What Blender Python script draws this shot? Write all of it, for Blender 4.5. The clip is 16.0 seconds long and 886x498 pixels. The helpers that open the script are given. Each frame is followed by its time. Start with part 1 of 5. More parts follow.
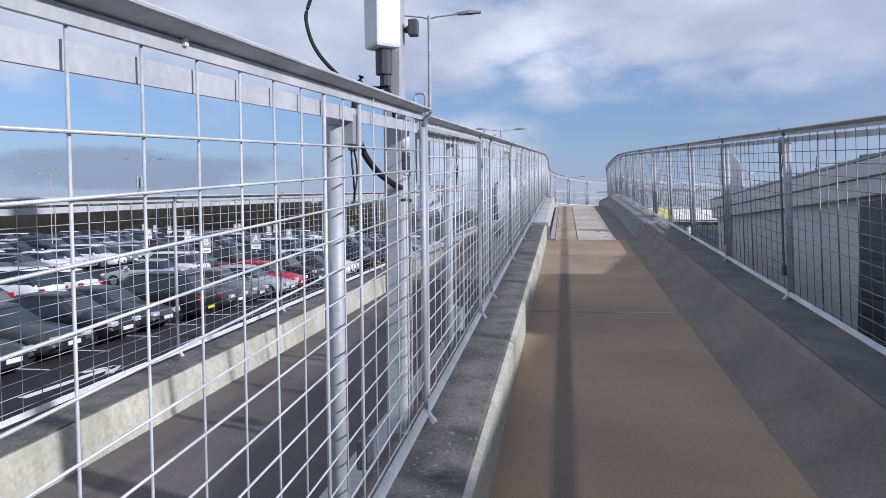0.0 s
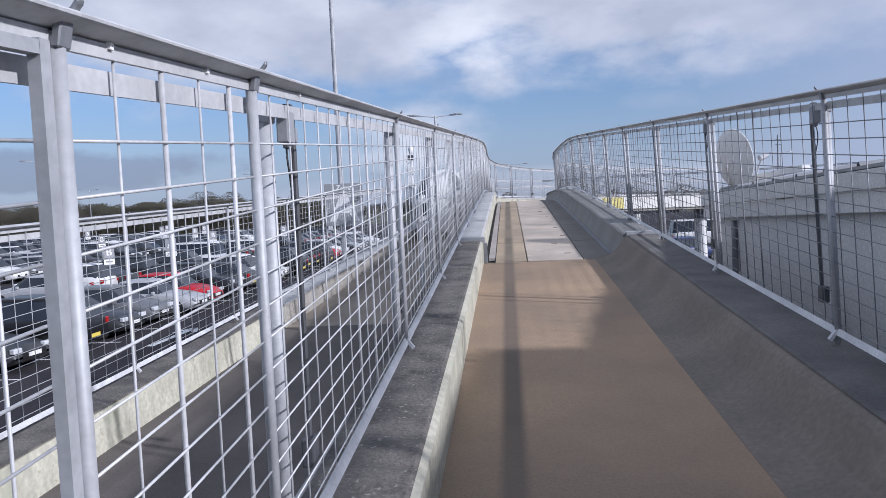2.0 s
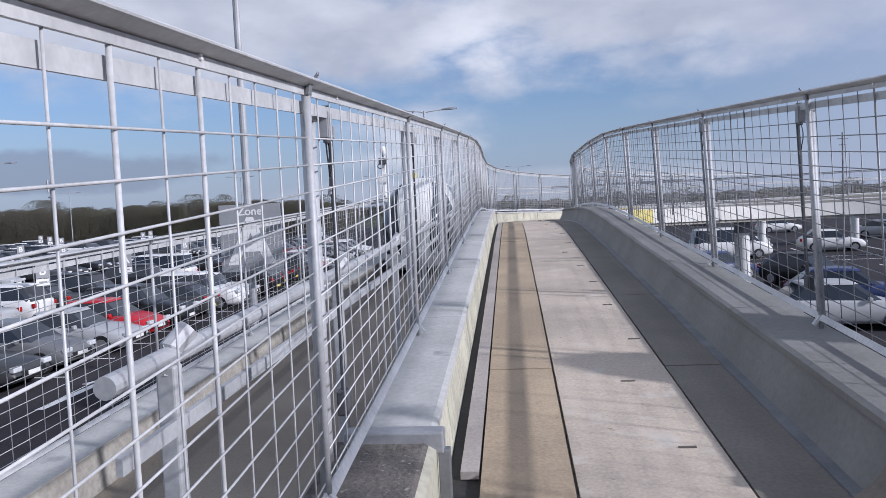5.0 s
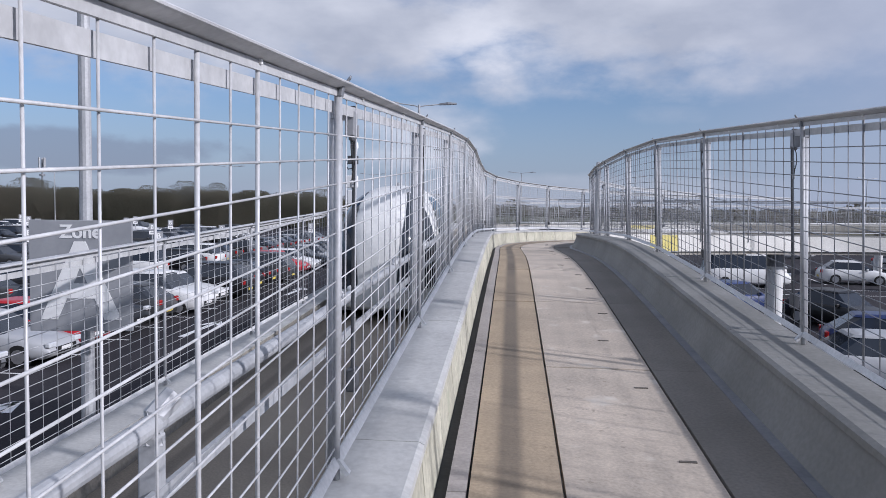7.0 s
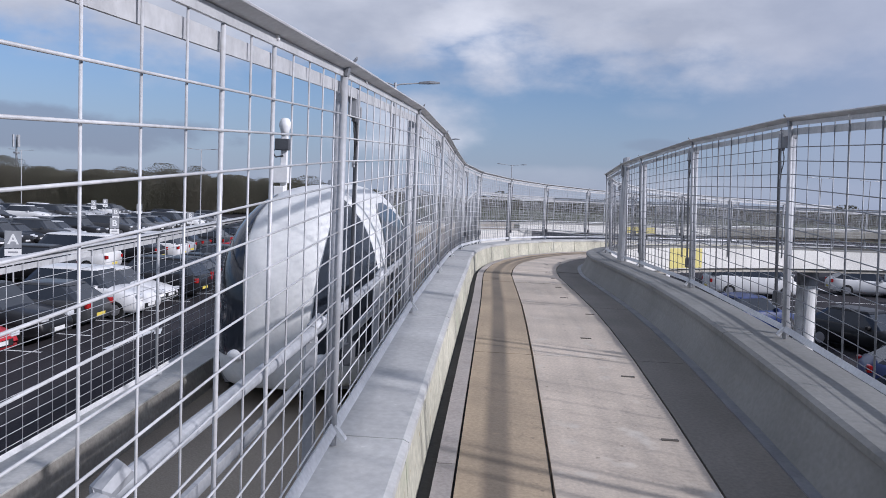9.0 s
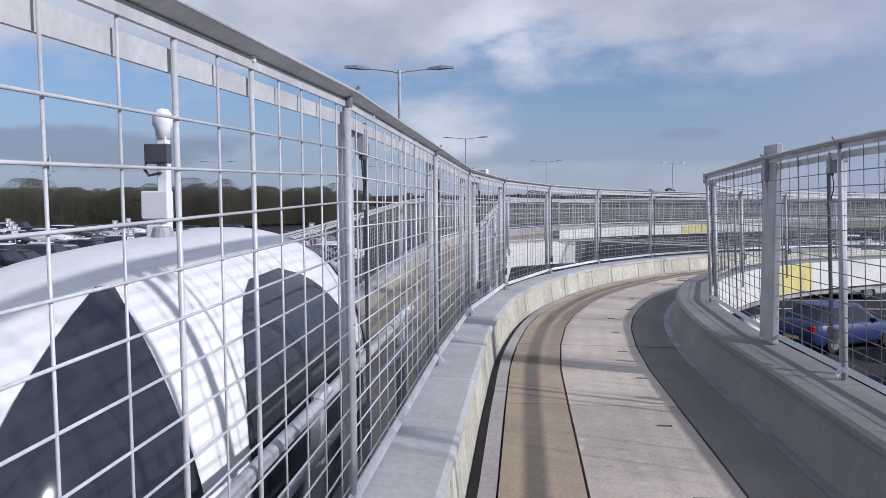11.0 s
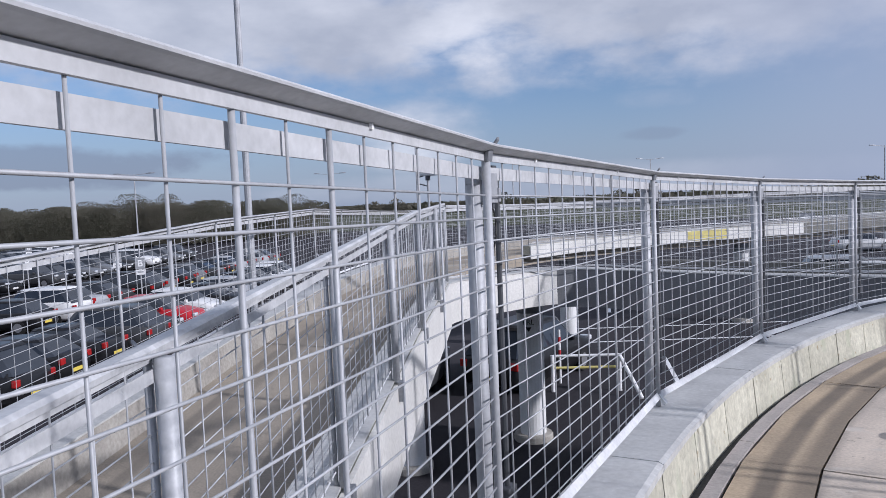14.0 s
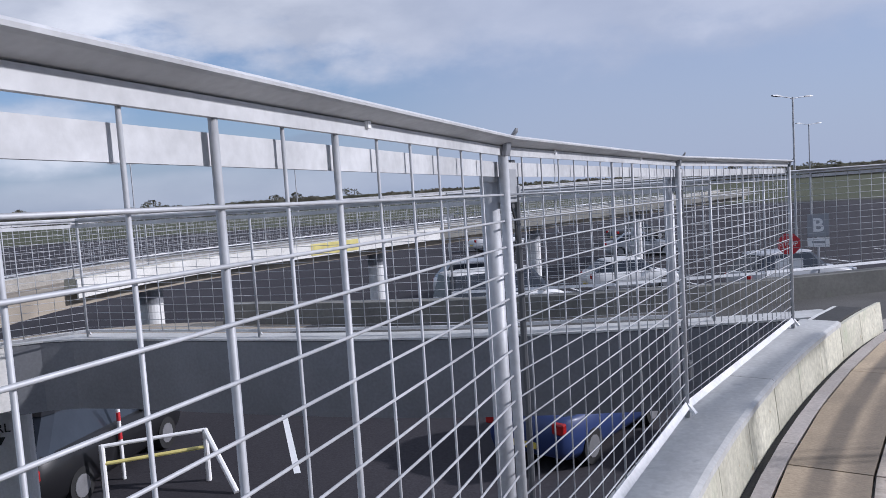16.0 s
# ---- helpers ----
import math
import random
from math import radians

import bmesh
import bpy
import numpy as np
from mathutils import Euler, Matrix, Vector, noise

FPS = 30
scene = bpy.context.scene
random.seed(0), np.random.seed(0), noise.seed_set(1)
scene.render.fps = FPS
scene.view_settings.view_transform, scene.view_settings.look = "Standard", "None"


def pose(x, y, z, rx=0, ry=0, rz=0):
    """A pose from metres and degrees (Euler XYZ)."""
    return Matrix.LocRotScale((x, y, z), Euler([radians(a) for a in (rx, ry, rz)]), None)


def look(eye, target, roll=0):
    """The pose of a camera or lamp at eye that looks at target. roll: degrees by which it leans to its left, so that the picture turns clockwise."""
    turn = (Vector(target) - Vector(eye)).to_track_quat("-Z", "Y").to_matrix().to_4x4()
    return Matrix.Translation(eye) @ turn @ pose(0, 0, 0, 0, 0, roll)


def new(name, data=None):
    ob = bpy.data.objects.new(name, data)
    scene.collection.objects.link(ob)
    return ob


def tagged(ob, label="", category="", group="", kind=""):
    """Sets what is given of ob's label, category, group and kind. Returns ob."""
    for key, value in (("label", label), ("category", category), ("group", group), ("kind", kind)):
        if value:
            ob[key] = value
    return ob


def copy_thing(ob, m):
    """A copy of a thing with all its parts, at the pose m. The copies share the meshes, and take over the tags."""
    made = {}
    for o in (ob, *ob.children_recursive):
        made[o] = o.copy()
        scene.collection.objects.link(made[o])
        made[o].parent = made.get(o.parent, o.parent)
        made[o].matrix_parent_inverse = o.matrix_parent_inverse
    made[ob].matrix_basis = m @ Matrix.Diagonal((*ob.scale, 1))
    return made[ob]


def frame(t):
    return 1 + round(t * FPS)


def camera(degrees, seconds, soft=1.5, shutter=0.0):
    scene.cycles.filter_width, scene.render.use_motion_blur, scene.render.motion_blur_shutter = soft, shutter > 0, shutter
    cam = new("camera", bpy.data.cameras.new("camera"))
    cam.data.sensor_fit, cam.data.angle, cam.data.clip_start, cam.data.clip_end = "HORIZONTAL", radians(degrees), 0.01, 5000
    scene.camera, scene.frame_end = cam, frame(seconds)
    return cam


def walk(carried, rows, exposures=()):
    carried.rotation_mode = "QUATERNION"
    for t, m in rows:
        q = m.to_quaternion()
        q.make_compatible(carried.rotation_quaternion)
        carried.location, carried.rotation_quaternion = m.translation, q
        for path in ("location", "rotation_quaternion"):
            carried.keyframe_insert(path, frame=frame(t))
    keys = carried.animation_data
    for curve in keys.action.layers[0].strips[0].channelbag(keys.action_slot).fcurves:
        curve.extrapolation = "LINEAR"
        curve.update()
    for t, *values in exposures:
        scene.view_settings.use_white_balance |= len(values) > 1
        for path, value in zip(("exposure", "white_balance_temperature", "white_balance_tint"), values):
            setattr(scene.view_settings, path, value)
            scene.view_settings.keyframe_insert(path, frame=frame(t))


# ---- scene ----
cam = camera(60.48, 16.0, soft=0.7, shutter=0.0)
PATH = [
    (0.0, pose(-0.494, 0.000, 1.040, 87.35, 0.50, 9.10)),
    (0.5, pose(-0.520, 0.936, 1.094, 87.18, 0.82, 7.52)),
    (1.0, pose(-0.497, 1.886, 1.158, 86.87, 1.47, 6.12)),
    (1.5, pose(-0.484, 2.840, 1.226, 86.61, 1.98, 5.27)),
    (2.0, pose(-0.484, 3.786, 1.288, 86.51, 2.61, 4.89)),
    (2.5, pose(-0.484, 4.730, 1.352, 86.21, 2.94, 4.68)),
    (3.0, pose(-0.485, 5.700, 1.407, 86.00, 3.24, 4.56)),
    (3.5, pose(-0.490, 6.654, 1.469, 85.84, 3.64, 4.54)),
    (4.0, pose(-0.480, 7.608, 1.533, 86.08, 4.22, 4.64)),
    (6.5, pose(-0.523, 12.320, 1.848, 86.88, -0.76, 5.46)),
    (7.0, pose(-0.513, 13.277, 1.918, 86.65, -0.84, 5.12)),
    (7.5, pose(-0.500, 14.233, 1.981, 86.41, -1.23, 4.89)),
    (8.0, pose(-0.510, 15.217, 2.046, 86.20, -1.80, 4.83)),
    (8.5, pose(-0.517, 16.202, 2.114, 85.91, -2.32, 4.62)),
    (9.0, pose(-0.536, 17.177, 2.143, 85.89, -2.45, 4.27)),
    (9.5, pose(-0.532, 18.184, 2.203, 86.06, -2.06, 4.59)),
    (10.0, pose(-0.535, 19.196, 2.286, 86.41, -1.33, 5.45)),
    (12.5, pose(-0.476, 25.303, 2.405, 84.84, 2.16, 7.40)),
    (13.0, pose(-0.465, 26.679, 2.388, 85.04, 2.26, 7.02)),
    (13.5, pose(-0.441, 28.059, 2.367, 85.69, 2.08, 6.52)),
    (14.0, pose(-0.289, 29.496, 2.352, 86.34, 2.45, 4.57)),
    (14.5, pose(0.039, 30.926, 2.328, 86.74, 3.24, 0.58)),
    (15.0, pose(0.548, 32.294, 2.293, 86.69, 3.93, -5.26)),
    (15.5, pose(1.226, 33.616, 2.267, 86.26, 4.17, -12.27)),
    (16.0, pose(2.077, 34.946, 2.268, 85.39, 3.67, -20.54)),
]
walk(cam, PATH, [(0.0, 0.08, 5680.0, 16.5), (3.5, 0.06, 5760.0, 16.8), (7.0, -0.07, 5850.0, 17.0), (13.0, -0.11, 5790.0, 16.8), (16.0, 0.03, 5800.0, 16.5)])

# ---- light ----
SUN_AZ = (0.934, -0.358)      # towards the sun on the plan
SUN_EL = 26.0
world = bpy.data.worlds.new("world")
scene.world = world
world.use_nodes = True
wn, wl = world.node_tree.nodes, world.node_tree.links
wn.clear()
sky = wn.new("ShaderNodeTexSky")
sky.sky_type, sky.sun_disc = "NISHITA", False
sky.sun_elevation = radians(SUN_EL)
sky.sun_rotation = math.atan2(SUN_AZ[0], SUN_AZ[1])
sky.air_density, sky.dust_density, sky.ozone_density = 1.0, 0.4, 3.0
tcw = wn.new("ShaderNodeTexCoord")
sep = wn.new("ShaderNodeSeparateXYZ")
wl.new(tcw.outputs["Generated"], sep.inputs[0])


def wmath(op, a, b=None, c=None):
    n = wn.new("ShaderNodeMath")
    n.operation = op
    for i, v in enumerate((a, b, c)):
        if v is None:
            continue
        if isinstance(v, (int, float)):
            n.inputs[i].default_value = v
        else:
            wl.new(v, n.inputs[i])
    return n.outputs[0]


def wsmooth(v, lo, hi):
    n = wn.new("ShaderNodeMapRange")
    n.interpolation_type = "SMOOTHSTEP"
    n.inputs["From Min"].default_value, n.inputs["From Max"].default_value = lo, hi
    wl.new(v, n.inputs["Value"])
    return n.outputs[0]


def wnoise(scale, detail, loc, stretch):
    mp = wn.new("ShaderNodeMapping")
    mp.inputs["Location"].default_value, mp.inputs["Scale"].default_value = loc, stretch
    wl.new(tcw.outputs["Generated"], mp.inputs["Vector"])
    n = wn.new("ShaderNodeTexNoise")
    n.inputs["Scale"].default_value, n.inputs["Detail"].default_value, n.inputs["Roughness"].default_value = scale, detail, 0.55
    wl.new(mp.outputs[0], n.inputs["Vector"])
    return n.outputs["Fac"]


# direction as bearing and height in degrees, ruffled by noise so that cloud edges fray
az = wmath("MULTIPLY", wmath("ARCTAN2", sep.outputs["X"], sep.outputs["Y"]), 57.2958)
el = wmath("MULTIPLY", wmath("ARCSINE", sep.outputs["Z"]), 57.2958)
fray = wmath("SUBTRACT", wnoise(7.0, 9, (0.35, 0.1, 0.0), (1, 1, 2.2)), 0.5)
fluff = wmath("SUBTRACT", wnoise(20.0, 6, (2.3, 1.1, 0.5), (1, 1, 1.8)), 0.5)


def cloud(a0, e0, aw, ew, rough=2.4, lo=0.0, hi=0.8):
    """A cloud round a bearing and height: 1 inside, 0 outside, with a frayed edge."""
    da = wmath("POWER", wmath("ABSOLUTE", wmath("DIVIDE", wmath("SUBTRACT", az, a0), aw)), 2.0)
    de = wmath("POWER", wmath("ABSOLUTE", wmath("DIVIDE", wmath("SUBTRACT", el, e0), ew)), 2.0)
    body = wmath("SUBTRACT", 1.0, wmath("ADD", da, de))
    body = wmath("ADD", body, wmath("ADD", wmath("MULTIPLY", fray, rough), wmath("MULTIPLY", fluff, rough * 0.45)))
    return wsmooth(body, lo, hi)


# a broad bank overhead, a blue gap below it, a pale heap low ahead, small wisps
cover = wnoise(2.7, 8, (0.35, 0.1, 0.0), (1, 1, 2.4))
high = wmath("ADD", cover, wmath("MULTIPLY", wsmooth(el, 14.0, 24.0), -0.10))
edge = wmath("ADD", wmath("DIVIDE", wmath("SUBTRACT", el, 9.0), 1.6), wmath("ADD", wmath("MULTIPLY", fray, 4.2), wmath("MULTIPLY", fluff, 2.0)))
bank = wmath("MULTIPLY", wsmooth(edge, -1.2, 1.5), wsmooth(high, 0.28, 0.45))
heap = wmath("MULTIPLY", cloud(-7.0, 5.0, 6.6, 3.1, 2.4, -0.2, 1.4), 0.85)
lobe = cloud(-0.8, 10.0, 3.8, 2.8, 2.2, -0.1, 1.2)
wisp = wmath("MULTIPLY", cloud(10.7, 6.6, 3.4, 0.9, 3.4, -0.2, 2.2), 0.42)
floor_haze = wmath("MULTIPLY", cloud(4.0, 1.0, 26.0, 1.6, 1.2), 0.35)
mask = wmath("MAXIMUM", wmath("MAXIMUM", bank, heap), wmath("MAXIMUM", lobe, wmath("MAXIMUM", wisp, floor_haze)))
shade_n = wnoise(5.0, 6, (1.7, 0.4, 0.2), (1, 1, 2.2))
bright = wmath("MAXIMUM", cloud(-2.2, 11.6, 5.0, 3.3, 2.0, -0.1, 1.3), wmath("MULTIPLY", cloud(13.8, 10.8, 3.0, 1.9, 1.6, 0.0, 1.2), 0.8))
bright = wmath("MAXIMUM", bright, wmath("MAXIMUM", wmath("MULTIPLY", heap, 0.72), wmath("MULTIPLY", cloud(41.0, 14.0, 8.0, 5.0), 0.8)))
shade = wmath("ADD", wmath("MULTIPLY", wmath("SUBTRACT", shade_n, 0.5), 0.55), wmath("ADD", 0.465, wmath("MULTIPLY", bright, 0.14)))
ramp_c = wn.new("ShaderNodeValToRGB")
ramp_c.color_ramp.elements[0].position, ramp_c.color_ramp.elements[1].position = 0.38, 0.64
ramp_c.color_ramp.elements[0].color, ramp_c.color_ramp.elements[1].color = (5.2, 5.55, 6.1, 1), (9.2, 9.3, 9.3, 1)
wl.new(shade, ramp_c.inputs["Fac"])
haze = wn.new("ShaderNodeMix")
haze.data_type = "RGBA"
wl.new(wmath("MULTIPLY", wsmooth(sep.outputs["Z"], 0.20, -0.01), 0.8), haze.inputs["Factor"])
tint = wn.new("ShaderNodeMix")
tint.data_type, tint.blend_type = "RGBA", "MULTIPLY"
tint.inputs["Factor"].default_value = 1.0
tint.inputs["B"].default_value = (1.0, 1.05, 1.13, 1)
wl.new(sky.outputs[0], tint.inputs["A"])
wl.new(tint.outputs["Result"], haze.inputs["A"])
haze.inputs["B"].default_value = (3.6, 4.3, 5.5, 1)
cmix = wn.new("ShaderNodeMix")
cmix.data_type = "RGBA"
wl.new(mask, cmix.inputs["Factor"])
wl.new(haze.outputs["Result"], cmix.inputs["A"])
wl.new(ramp_c.outputs["Color"], cmix.inputs["B"])
# a grey veil towards the sun's side, and thin dark bands low over the horizon
veil = wn.new("ShaderNodeMix")
veil.data_type = "RGBA"
wl.new(wmath("MULTIPLY", wsmooth(sep.outputs["X"], 0.12, 0.50), 0.72), veil.inputs["Factor"])
wl.new(cmix.outputs["Result"], veil.inputs["A"])
veil.inputs["B"].default_value = (4.6, 5.15, 6.2, 1)
dusk = wmath("MAXIMUM", cloud(-30.0, 3.3, 14.0, 1.5, 3.0), wmath("MULTIPLY", cloud(11.0, 4.2, 3.0, 0.6, 2.0), 0.5))
bands = wn.new("ShaderNodeMix")
bands.data_type = "RGBA"
wl.new(wmath("MULTIPLY", dusk, 0.62), bands.inputs["Factor"])
wl.new(veil.outputs["Result"], bands.inputs["A"])
bands.inputs["B"].default_value = (2.7, 3.1, 3.9, 1)
bg = wn.new("ShaderNodeBackground")
bg.inputs["Strength"].default_value = 0.088
wout = wn.new("ShaderNodeOutputWorld")
wl.new(bands.outputs["Result"], bg.inputs[0])
wl.new(bg.outputs[0], wout.inputs[0])
sun_data = bpy.data.lights.new("sun", "SUN")
sun_data.energy, sun_data.angle, sun_data.color = 3.9, radians(1.8), (1.0, 0.95, 0.88)
sun = new("sun", sun_data)
sun.matrix_world = look((0, 0, 0), (-SUN_AZ[0], -SUN_AZ[1], -math.tan(radians(SUN_EL))))


# ---- materials ----
def material(name, colour, rough=0.7, metal=0.0, second=None, scale=3.0, fine=40.0, bump=0.1, amount=0.5, rnd=0.0, streak=None, lane=False, tyres=0.0):
    m = bpy.data.materials.new(name)
    m.use_nodes = True
    n, l = m.node_tree.nodes, m.node_tree.links
    b = n["Principled BSDF"]
    b.inputs["Roughness"].default_value, b.inputs["Metallic"].default_value = rough, metal
    tc = n.new("ShaderNodeTexCoord")
    mp = n.new("ShaderNodeMapping")
    src = tc.outputs["Object"]
    if lane:
        at = n.new("ShaderNodeAttribute")
        at.attribute_name = "lane"
        src = at.outputs["Vector"]
    l.new(src, mp.inputs["Vector"])
    if streak:
        mp.inputs["Scale"].default_value = streak
    big, small = n.new("ShaderNodeTexNoise"), n.new("ShaderNodeTexNoise")
    big.inputs["Scale"].default_value, big.inputs["Detail"].default_value = scale, 6
    small.inputs["Scale"].default_value, small.inputs["Detail"].default_value = fine, 4
    l.new(mp.outputs[0], big.inputs["Vector"])
    l.new(src, small.inputs["Vector"])
    ramp = n.new("ShaderNodeValToRGB")
    ramp.color_ramp.elements[0].position, ramp.color_ramp.elements[1].position = 0.35, 0.68
    c2 = second or tuple(c * 0.7 for c in colour)
    ramp.color_ramp.elements[0].color, ramp.color_ramp.elements[1].color = (*c2, 1), (*colour, 1)
    l.new(big.outputs["Fac"], ramp.inputs["Fac"])
    mix = n.new("ShaderNodeMix")
    mix.data_type, mix.blend_type = "RGBA", "MULTIPLY"
    mix.inputs["Factor"].default_value = amount
    r2 = n.new("ShaderNodeValToRGB")
    r2.color_ramp.elements[0].position, r2.color_ramp.elements[1].position = 0.3, 0.7
    r2.color_ramp.elements[0].color, r2.color_ramp.elements[1].color = (0.6, 0.6, 0.6, 1), (1.2, 1.2, 1.2, 1)
    l.new(small.outputs["Fac"], r2.inputs["Fac"])
    l.new(ramp.outputs["Color"], mix.inputs["A"])
    l.new(r2.outputs["Color"], mix.inputs["B"])
    last = mix.outputs["Result"]
    if rnd:
        oi = n.new("ShaderNodeObjectInfo")
        mr = n.new("ShaderNodeMapRange")
        mr.inputs["To Min"].default_value, mr.inputs["To Max"].default_value = 1 - rnd, 1 + rnd
        l.new(oi.outputs["Random"], mr.inputs["Value"])
        mx = n.new("ShaderNodeMix")
        mx.data_type, mx.blend_type = "RGBA", "MULTIPLY"
        mx.inputs["Factor"].default_value = 1.0
        l.new(last, mx.inputs["A"])
        l.new(mr.outputs[0], mx.inputs["B"])
        last = mx.outputs["Result"]
    if tyres:
        sx = n.new("ShaderNodeSeparateXYZ")
        l.new(at.outputs["Vector"], sx.inputs[0])

        def op(kind, p, q):
            k = n.new("ShaderNodeMath")
            k.operation = kind
            for i, v in enumerate((p, q)):
                if isinstance(v, (int, float)):
                    k.inputs[i].default_value = v
                else:
                    l.new(v, k.inputs[i])
            return k.outputs[0]

        def band(off, wide, edge):
            k = n.new("ShaderNodeMapRange")
            k.interpolation_type = "SMOOTHSTEP"
            k.inputs["From Min"].default_value, k.inputs["From Max"].default_value = wide + edge, wide - edge
            l.new(op("ABSOLUTE", op("SUBTRACT", sx.outputs["X"], off), 0.0), k.inputs["Value"])
            return k.outputs[0]

        curve = n.new("ShaderNodeMapRange")
        curve.inputs["From Min"].default_value, curve.inputs["From Max"].default_value = 26.5, 29.5
        l.new(sx.outputs["Y"], curve.inputs["Value"])
        marks = op("MAXIMUM", band(-0.5, 0.05, 0.025), op("MULTIPLY", band(0.5, 0.05, 0.03), 0.25))
        marks = op("MAXIMUM", marks, op("MULTIPLY", curve.outputs[0], op("MULTIPLY", band(-0.34, 0.06, 0.04), 0.8)))
        worn = n.new("ShaderNodeMapRange")
        worn.inputs["From Min"].default_value, worn.inputs["From Max"].default_value = 0.25, 0.6
        worn.inputs["To Min"].default_value = 0.55
        l.new(big.outputs["Fac"], worn.inputs["Value"])
        tm = n.new("ShaderNodeMix")
        tm.data_type, tm.blend_type = "RGBA", "MIX"
        tm.inputs["B"].default_value = (0.075, 0.068, 0.062, 1)
        l.new(op("MULTIPLY", op("MULTIPLY", marks, worn.outputs[0]), tyres), tm.inputs["Factor"])
        l.new(last, tm.inputs["A"])
        last = tm.outputs["Result"]
    l.new(last, b.inputs["Base Color"])
    if bump:
        bp = n.new("ShaderNodeBump")
        bp.inputs["Strength"].default_value, bp.inputs["Distance"].default_value = bump, 0.02
        l.new(small.outputs["Fac"], bp.inputs["Height"])
        l.new(bp.outputs[0], b.inputs["Normal"])
    return m


GALV = material("galvanised", (0.50, 0.51, 0.53), 0.55, 0.15, (0.36, 0.37, 0.39), 4, 60, 0.02, 0.3)
RAIL_PALE = material("pale_rail", (0.60, 0.605, 0.615), 0.5, 0.05, (0.46, 0.465, 0.475), 7, 70, 0.02, 0.25)
GALV_WIRE = material("bright_wire", (0.66, 0.665, 0.68), 0.42, 0.1, (0.48, 0.485, 0.50), 6, 80, 0.0, 0.3)
FASCIA_DARK = material("dark_fascia", (0.20, 0.205, 0.22), 0.6, 0, (0.15, 0.155, 0.165), 1.5, 40, 0.02, 0.3)
# weathered steel parts; on the right fence mesh this dark tone is painted shade
GALV_DARK = material("weathered_and_shade_steel", (0.30, 0.31, 0.33), 0.5, 0.3, (0.2, 0.21, 0.23), 5, 50, 0.02, 0.3)
GALV_BRIGHT = material("bright_flat_bar", (0.74, 0.745, 0.755), 0.55, 0.05, (0.58, 0.585, 0.595), 4, 60, 0.02, 0.3)
CONC = material("concrete", (0.42, 0.40, 0.36), 0.9, 0, (0.30, 0.28, 0.25), 2, 30, 0.2, 0.5)
CREAM = material("cream_panel", (0.62, 0.60, 0.49), 0.8, 0, (0.45, 0.435, 0.35), 2.5, 30, 0.15, 0.5, 0.08)
CONC_DARK = material("stained_concrete", (0.21, 0.205, 0.185), 0.85, 0, (0.155, 0.152, 0.138), 2, 30, 0.08, 0.35)
# darker copy of the kerb grey, with the right side's shade painted in
KERB_SHADE = material("kerb_shade_grey", (0.25, 0.25, 0.24), 0.7, 0, (0.19, 0.19, 0.18), 2, 40, 0.04, 0.3)
KERB_MID = material("weathered_kerb_top", (0.20, 0.19, 0.175), 0.95, 0, (0.12, 0.115, 0.108), 3, 60, 0.25, 0.45)
KERB_DIRT = material("dirty_kerb_top", (0.21, 0.19, 0.17), 0.95, 0, (0.10, 0.094, 0.088), 5, 60, 0.5, 0.6)
KERB_GREY = material("grey_kerb_cap", (0.56, 0.56, 0.545), 0.7, 0, (0.45, 0.45, 0.44), 3, 40, 0.05, 0.3, 0.03)
DUST = material("dusty_floor", (0.40, 0.348, 0.278), 0.9, 0, (0.27, 0.235, 0.19), 0.8, 70, 0.15, 0.45, lane=True, tyres=0.45)
FLOOR_B_RAMP = material("dark_ramp_floor", (0.17, 0.150, 0.135), 0.9, 0, (0.11, 0.098, 0.09), 1.1, 70, 0.15, 0.4, lane=True, tyres=0.5)
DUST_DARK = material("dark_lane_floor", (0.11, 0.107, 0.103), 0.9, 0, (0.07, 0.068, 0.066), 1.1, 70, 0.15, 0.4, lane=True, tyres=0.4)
# right slab strip: the kerb's shadow is deepened in its grey
SLAB_SHADE = material("shade_grey_slab", (0.235, 0.215, 0.19), 0.85, 0, (0.18, 0.165, 0.145), 1.6, 60, 0.1, 0.4, 0.06, lane=True, tyres=0.4)
RAMP = material("ramp_surface", (0.43, 0.305, 0.195), 0.85, 0, (0.29, 0.215, 0.15), 0.9, 90, 0.15, 0.35, lane=True, tyres=0.75)
SLAB_B = material("brown_slab", (0.50, 0.395, 0.275), 0.85, 0, (0.37, 0.295, 0.21), 1.6, 60, 0.1, 0.4, 0.1, lane=True, tyres=0.75)
SLAB_P = material("pale_slab", (0.64, 0.55, 0.455), 0.85, 0, (0.46, 0.40, 0.335), 1.6, 60, 0.1, 0.4, 0.1, lane=True, tyres=0.75)


def specks(m, scale, cut, colour, soft=0.04):
    """Spots of lichen or rust over a material, by a noise cut."""
    n, l = m.node_tree.nodes, m.node_tree.links
    b = n["Principled BSDF"]
    old = b.inputs["Base Color"].links[0].from_socket
    tc = n.new("ShaderNodeTexCoord")
    no = n.new("ShaderNodeTexNoise")
    no.inputs["Scale"].default_value, no.inputs["Detail"].default_value = scale, 5
    l.new(tc.outputs["Object"], no.inputs["Vector"])
    mr = n.new("ShaderNodeMapRange")
    mr.inputs["From Min"].default_value, mr.inputs["From Max"].default_value = cut, cut + soft
    l.new(no.outputs["Fac"], mr.inputs["Value"])
    mx = n.new("ShaderNodeMix")
    mx.data_type = "RGBA"
    mx.inputs["B"].default_value = (*colour, 1)
    l.new(mr.outputs[0], mx.inputs["Factor"])
    l.new(old, mx.inputs["A"])
    l.new(mx.outputs["Result"], b.inputs["Base Color"])
    return m


